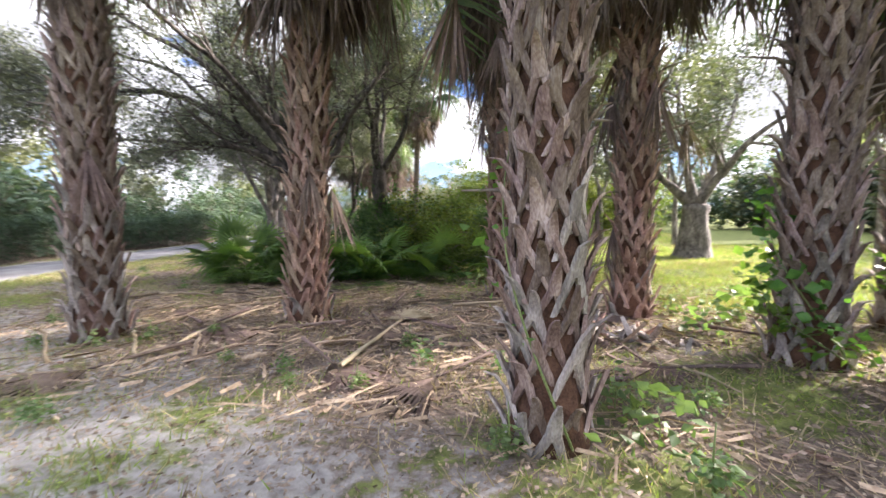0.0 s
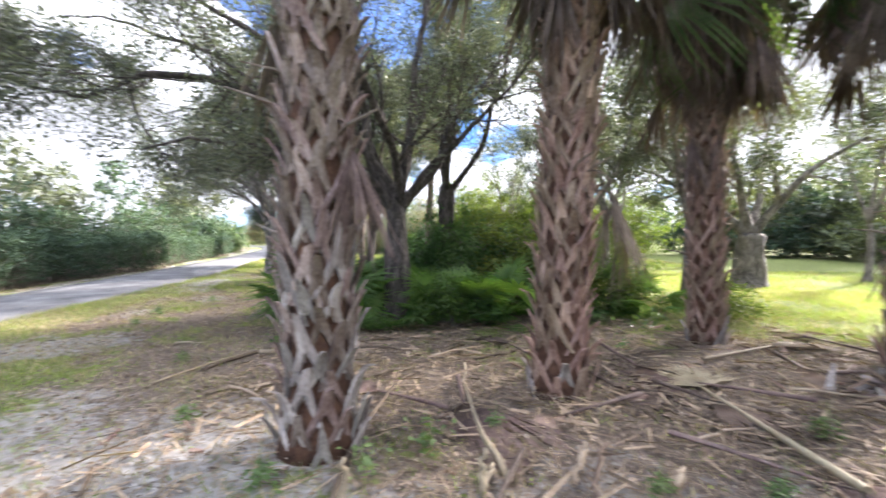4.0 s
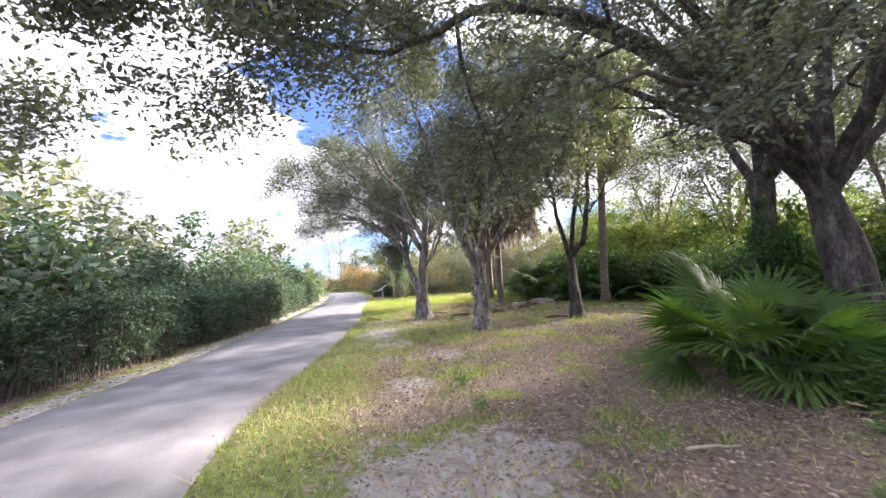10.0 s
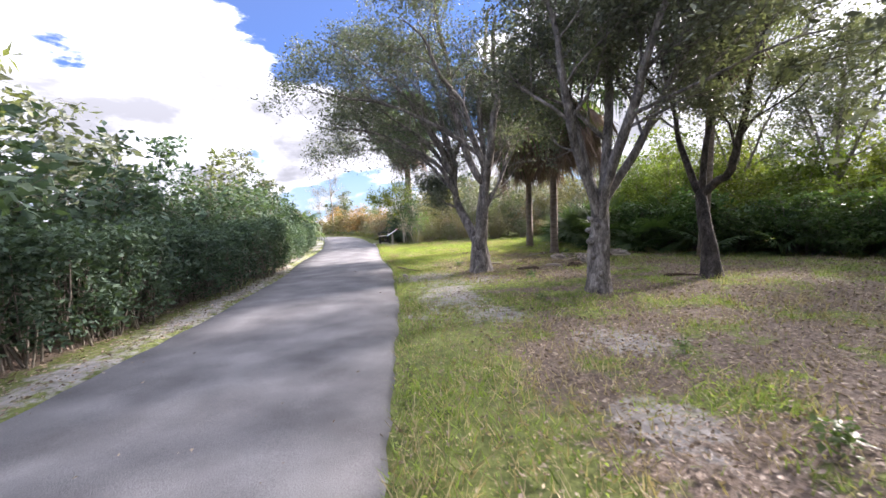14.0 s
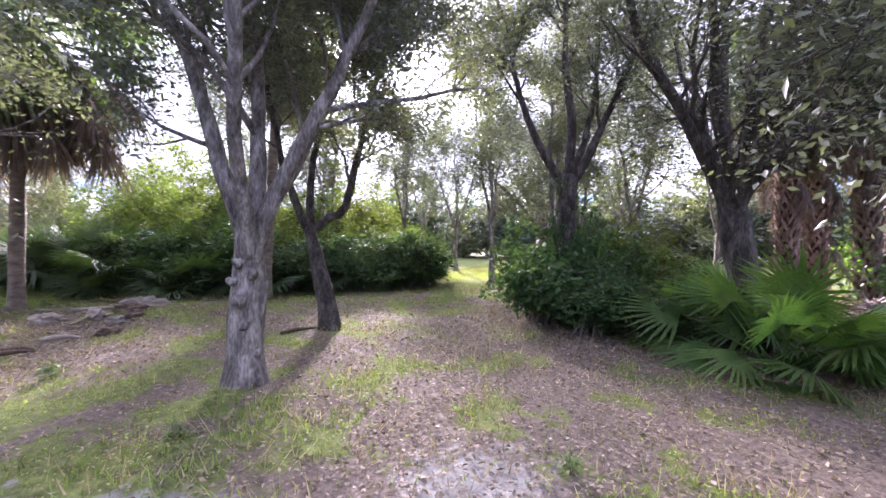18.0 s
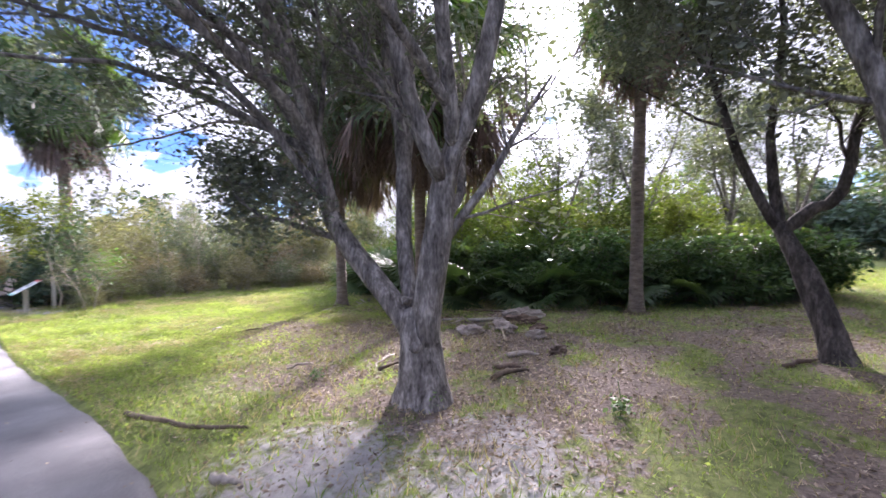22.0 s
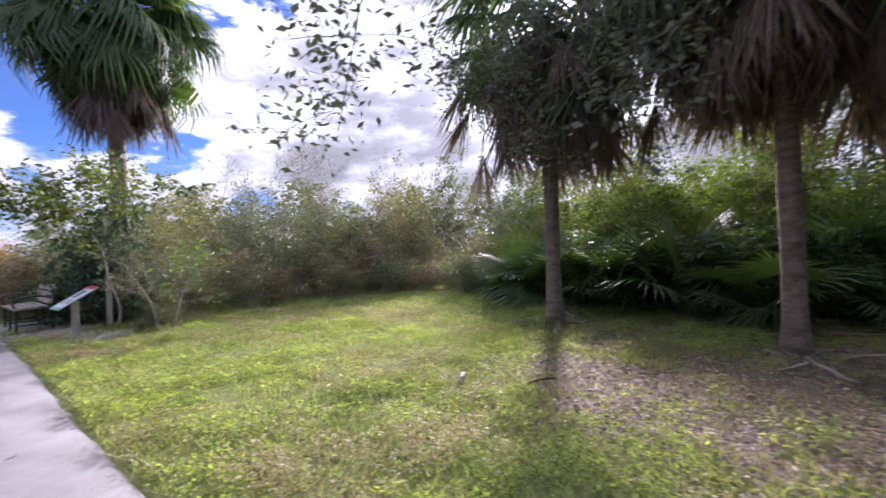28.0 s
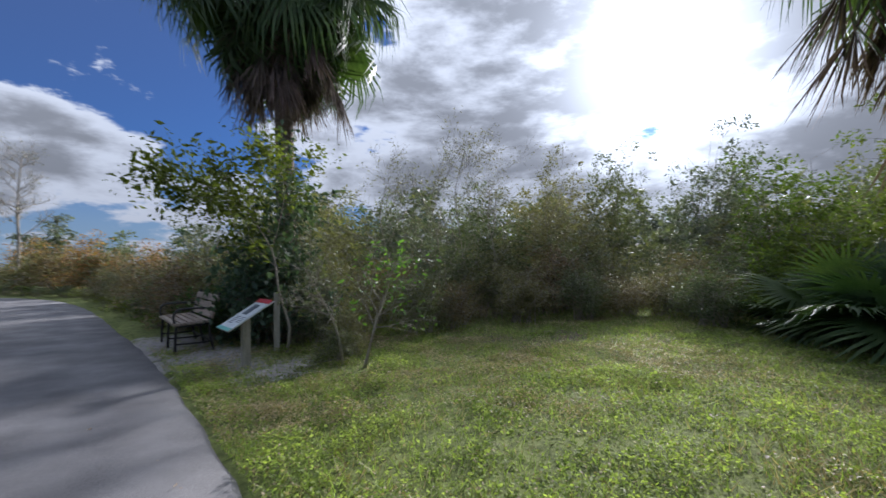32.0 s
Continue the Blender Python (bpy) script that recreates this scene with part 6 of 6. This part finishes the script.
for k in range(34):                 # litter heaped round the feet of the two palms on the lawn
    px, py = ((-1.25, 23.05), (-0.88, 20.12))[k % 2]
    r, a = 0.16 + 0.62 * RS3.rand() ** 1.5, RS3.uniform(0, 6.28)
    thing("fallen_boot", "dry brown leaf base fallen at the foot of a palm", "leaf base", Matrix.Translation((px + r * math.cos(a), py + r * math.sin(a), 0.02)) @ Euler((radians(RS3.uniform(-105, -65)), RS3.uniform(-.3, .3), RS3.uniform(0, 6.28))).to_matrix().to_4x4() @ Matrix.Scale(RS3.uniform(0.7, 1.2), 4), group="fallen leaf bases on the lawn", data=BOOTS[RS3.randint(3)][RS3.randint(6)])
for k in range(150):
    px, py = [(4.66, 6.25), (6.83, 7.97), (8.44, 7.08), (7.55, 4.15), (2.77, 5.18), (7.3, 6.2), (8.3, 6.3)][RS3.randint(7)]
    r, a = 0.3 + 1.3 * RS3.rand(), RS3.uniform(0, 6.28)
    x, y = px + r * math.cos(a), py + r * math.sin(a)
    if y < 4.2:
        continue
    root = thing("fallen_boot", "dry brown leaf base fallen from a palm", "leaf base", Matrix.Translation((x, y, 0.012)) @ Euler((radians(RS3.uniform(-100, -70)), RS3.uniform(-.25, .25), RS3.uniform(0, 6.28))).to_matrix().to_4x4() @ Matrix.Scale(RS3.uniform(0.7, 1.15), 4), group="fallen leaf bases", data=BOOTS[RS3.randint(2)][RS3.randint(6)])


for k in range(70):                 # a heap of fallen bases between the palms
    x, y = 7.75 + RS3.randn() * 0.55, 6.15 + RS3.randn() * 0.28
    h = 0.16 * math.exp(-((x - 7.75) / 0.7) ** 2 - ((y - 6.15) / 0.4) ** 2) * RS3.rand()
    thing("fallen_boot", "dry curled leaf base on a heap between the palms", "leaf base", Matrix.Translation((x, y, 0.02 + h)) @ Euler((radians(RS3.uniform(-120, -50)), RS3.uniform(-.6, .6), RS3.uniform(0, 6.28))).to_matrix().to_4x4() @ Matrix.Scale(RS3.uniform(0.8, 1.35), 4), group="heap of leaf bases", data=BOOTS[RS3.randint(3)][RS3.randint(6)])


def build_straw():
    """Shredded frond fibre and twigs over the grove floor."""
    rs = np.random.RandomState(35)
    x, y = scatter(rs, 13000, (1.5, 11, 3.8, 9.5))
    litter, sand, off = zones(x, y)
    keep = rs.rand(len(x)) < litter * 0.75
    x, y = x[keep], y[keep]
    n = len(x)
    L, a, w = rs.uniform(0.05, 0.34, n), rs.uniform(0, 6.28, n), 0.002 + 0.013 * rs.rand(n) ** 3
    d = np.stack([np.cos(a), np.sin(a), rs.uniform(-0.08, 0.12, n)], 1) * L[:, None]
    s = np.stack([-np.sin(a) * w, np.cos(a) * w, rs.uniform(-1, 1, n) * w], 1)
    p = np.stack([x, y, rs.uniform(0.01, 0.05, n)], 1)
    v = np.stack([p - s, p + s, p + d + s * 0.6, p + d - s * 0.6], 1).reshape(-1, 3)
    f = np.arange(4 * n).reshape(-1, 4)
    thing("frond_straw", "shredded dry palm straw on the ground", "straw", kind="stuff", data=fast_mesh("frond_straw", v, f, STRAW))


STRAW = material("straw", (0.15, 0.098, 0.068), (0.43, 0.325, 0.24), 6, 0.8, 0, 40, 0.1, 0.6)
build_straw()


# ---- small plants ----
def sprout_mesh(seed, n, h, leaf, mat):
    rs = np.random.RandomState(seed)
    r = h * 0.75
    c = np.stack([rs.randn(n) * r * 0.4, rs.randn(n) * r * 0.4, rs.uniform(0.02, h, n)], 1)
    return leaves("foliage", rs, c, leaf, mat, aspect=0.6, flat=0.35)


SPROUTS = [sprout_mesh(400, 46, 0.22, 0.06, WEED_LEAF), sprout_mesh(401, 100, 0.12, 0.032, WEED_LEAF), sprout_mesh(402, 60, 0.3, 0.07, WEED_LEAF)]
SPROUT_STEM = tube("stem", np.array([(0, 0, -0.02), (0.01, 0.0, 0.1), (0.0, 0.01, 0.22)]), [0.005, 0.004, 0.002], GREEN_STALK, 5)
SPROUT_SPOTS = [(6.5, 5.02, 0, 1.0), (8.12, 4.09, 2, 1.1), (8.28, 3.77, 1, 1.5), (6.21, 4.46, 1, 1.0), (5.7, 4.35, 1, 1.0), (7.35, 3.85, 1, 1.3), (4.47, 3.54, 1, 1.2), (8.06, 4.3, 0, 1.1), (4.88, 4.66, 1, 1.0), (5.47, 4.63, 1, 1.1),
                (7.16, 4.95, 0, 0.9), (4.05, 5.41, 1, 0.9), (5.68, 7.54, 0, 0.8), (3.63, 5.04, 0, 1.0), (2.73, 4.6, 1, 1.2), (6.27, 5.4, 1, 1.2), (1.77, 5.35, 1, 1.1), (2.38, 7.31, 1, 1.0), (1.44, 7.55, 0, 1.0), (0.73, 6.74, 1, 1.0)]
MORE_SPROUTS = [(9.86, 7.27, 2, 1.3), (9.0, 6.39, 2, 1.2), (6.32, 8.59, 2, 1.1), (-1.5, 10.73, 1, 1.0), (-2.35, 13.13, 1, 1.0), (-3.2, 16.4, 0, 0.7), (-3.7, 17.88, 1, 1.0), (-2.19, 15.31, 1, 1.3), (-1.47, 9.2, 1, 1.4), (-1.22, 8.41, 1, 1.0),
                (9.5, 6.9, 2, 1.4), (8.9, 7.2, 0, 1.2), (3.25, 4.75, 0, 0.9), (7.95, 4.5, 0, 1.2), (8.5, 4.6, 1, 1.2), (-1.0, 20.5, 0, 0.9), (-0.5, 20.1, 1, 1.2), (9.9, 6.4, 2, 1.5)]
for k, (x, y, v, s) in enumerate(SPROUT_SPOTS + MORE_SPROUTS):
    root = thing("weed_plant", ("low patch of small-leaved green weeds", "young broad-leaved green weed on bare ground")[v != 1], "weed", pose(x, y, 0, 0, 0, 67 * k) @ Matrix.Scale(s, 4), group="weeds on the ground")
    part("stem", SPROUT_STEM, root)
    tagged(part("foliage", SPROUTS[v], root), kind="stuff")


def climbing_vine(x, y, r, low, high, n, seed, size=0.09):
    rs = np.random.RandomState(seed)
    root = thing("climbing_vine", "green vine leaves climbing a palm trunk", "vine", pose(x, y, 0))
    t = np.linspace(0, 1, 60)
    line = np.stack([r * np.sin(2.6 + 3.2 * t), r * np.cos(2.6 + 3.2 * t), 0.02 + high * t], 1)
    part("stem", tube("stem", line, np.linspace(0.008, 0.004, 60), GREEN_STALK, 5), root)
    k = rs.randint(int(60 * low / high), 60, n)
    c = line[k] + ball(rs, n) * 0.2
    c[:, :2] *= 1.12
    tagged(part("foliage", leaves("foliage", rs, c, size, VINE_LEAF, aspect=0.8), root), kind="stuff")


climbing_vine(7.55, 4.15, 0.25, 0.6, 2.0, 34, 41, 0.06)
climbing_vine(9.61, 5.82, 0.3, 0.1, 1.5, 130, 42, 0.085)
climbing_vine(9.61, 5.82, 0.34, 0.05, 0.8, 110, 43, 0.09)


# ---- bare saplings by the sign and beyond the path ----
def sapling(name, label, place, stem, seed, count, leaf, mat, twig=PALE_TWIG, r=0.022, n=9, depth=2, reach=0.12, category="sapling"):
    rs = np.random.RandomState(seed)
    root = thing(name, label, category, pose(*place, 0))
    P = refine(stem, 0.12)
    R = np.linspace(r, r * 0.25, len(P))
    part("stem", tube("stem", P, R, twig, 8, 0.05, seed), root)
    tw, sp = [], []
    grow(rs, P, R, depth, tw, sp, 0.4, n, 0.55, 1.0, 0.2)
    tagged(part("branchwork", fast_mesh("branchwork", *joined(tw), twig), root), kind="stuff")
    if count:
        allp = np.concatenate(sp)
        part("foliage", leaves("foliage", rs, allp[rs.randint(len(allp), size=count)] + ball(rs, count) * reach, leaf, mat), root)
    return root


sapling("sapling", "thin pale sapling with a leafy green top", (-7.0, 28.75), [(0.1, 0, 0), (0.15, 0, 0.35), (0.0, 0.0, 0.9), (-0.1, 0.0, 1.5), (-0.45, 0.1, 2.1), (-0.8, 0.1, 2.5)], 51, 3800, 0.085, BUSH_LEAF, reach=0.26)
sapling("sapling", "sparse pale bush with small yellow-green leaves", (-6.3, 27.6), [(0, 0, 0), (-0.1, 0, 0.5), (-0.35, 0, 1.0), (-0.5, 0, 1.3)], 52, 600, 0.05, GREY_LEAF, n=14)
sapling("sapling", "sparse pale bush with bright green leaf tips", (-6.1, 27.3), [(0, 0, 0), (0.1, -0.1, 0.5), (0.25, -0.1, 0.9), (0.35, -0.1, 1.3)], 53, 420, 0.06, VINE_LEAF, n=14)
for k, (x, y, h) in enumerate([(-3.4, 31.2, 3.6), (-2.6, 31.6, 3.9), (-1.9, 31.2, 3.4), (-4.6, 31.4, 3.2), (0.2, 31.6, 3.4)]):
    sapling("bare_shrub", "tall bare twiggy shrub above the thicket", (x, y), [(0, 0, 0), (0.05, 0, h * 0.4), (-0.1, 0.05, h * 0.75), (0.1, 0, h)], 54 + k, 700, 0.05, DRY_LEAF, n=16, depth=2)
GROUND_COVER_V = [shrub_meshes(74 + k, 1.5, 0.5, 900, 0.07, (BUSH_LEAF, GREY_LEAF)[k], stems=8) for k in range(2)]
sapling("bare_tree", "tall thin half-bare tree at the bend of the path", (-18.6, 51.6), [(0, 0, 0), (0.1, 0, 2.4), (0, 0, 4.6), (0.15, 0, 7.2)], 61, 500, 0.08, DRY_LEAF, r=0.1, n=26, category="tree")
sapling("bare_tree", "short reddish half-bare tree at the bend of the path", (-20.0, 52.0), [(0, 0, 0), (0.05, 0, 1.6), (-0.1, 0, 3.0), (0.0, 0, 4.6)], 66, 600, 0.08, RUSSET_LEAF, r=0.07, n=20, category="tree")
for i, (x, y) in enumerate(along([(-14.2, 46.6), (-16.0, 49.2), (-19.0, 51.9), (-23.0, 53.4), (-29.0, 54.2), (-38.0, 54.2)], 1.4, 0.3)):
    shrub(FAR_DRY_V[i % 3], "verge_bush", "tangled brush round the bend of the path", x, y + 0.4, RS2.uniform(0.9, 1.4), RS2.uniform(0.8, 1.15), RS2.uniform(0, 360), "brush at the bend")
for i, (x, y) in enumerate(along([(-9.0, 33.0), (-10.2, 36.2), (-11.9, 40.6), (-13.7, 44.6), (-16.3, 48.0), (-20.0, 50.9), (-25.0, 52.3), (-32.0, 52.8)], 1.0, 0.2)):
    shrub(GROUND_COVER_V[i % 2], "verge_plant", "low olive-green ground cover along the far verge", x, y, RS2.uniform(0.7, 1.0), RS2.uniform(0.8, 1.2), RS2.uniform(0, 360), "ground cover of the far verge")
ORANGE_V = shrub_meshes(71, 4.0, 3.6, 4200, 0.16, ORANGE_LEAF, stems=16)
for x, y, s in [(-14.0, 47.5, 0.75), (-20.5, 58.0, 0.85), (-11.3, 42.5, 0.6), (-17.5, 54.0, 0.7)]:
    shrub(ORANGE_V, "autumn_tree", "small orange-leaved tree beside the far path", x, y, s, 1.0, RS2.uniform(0, 360), "autumn trees", "tree")
for i, (x, y) in enumerate(along([(-9.2, 33.5), (-10.2, 37.0), (-12.5, 42.0), (-15.0, 47.0)], 2.6)):
    shrub(FAR_DRY_V[i % 3], "verge_bush", "low dry bush beside the far path", x + 1.5, y, RS2.uniform(0.6, 0.9), 0.7, RS2.uniform(0, 360), "bushes beside the far path")
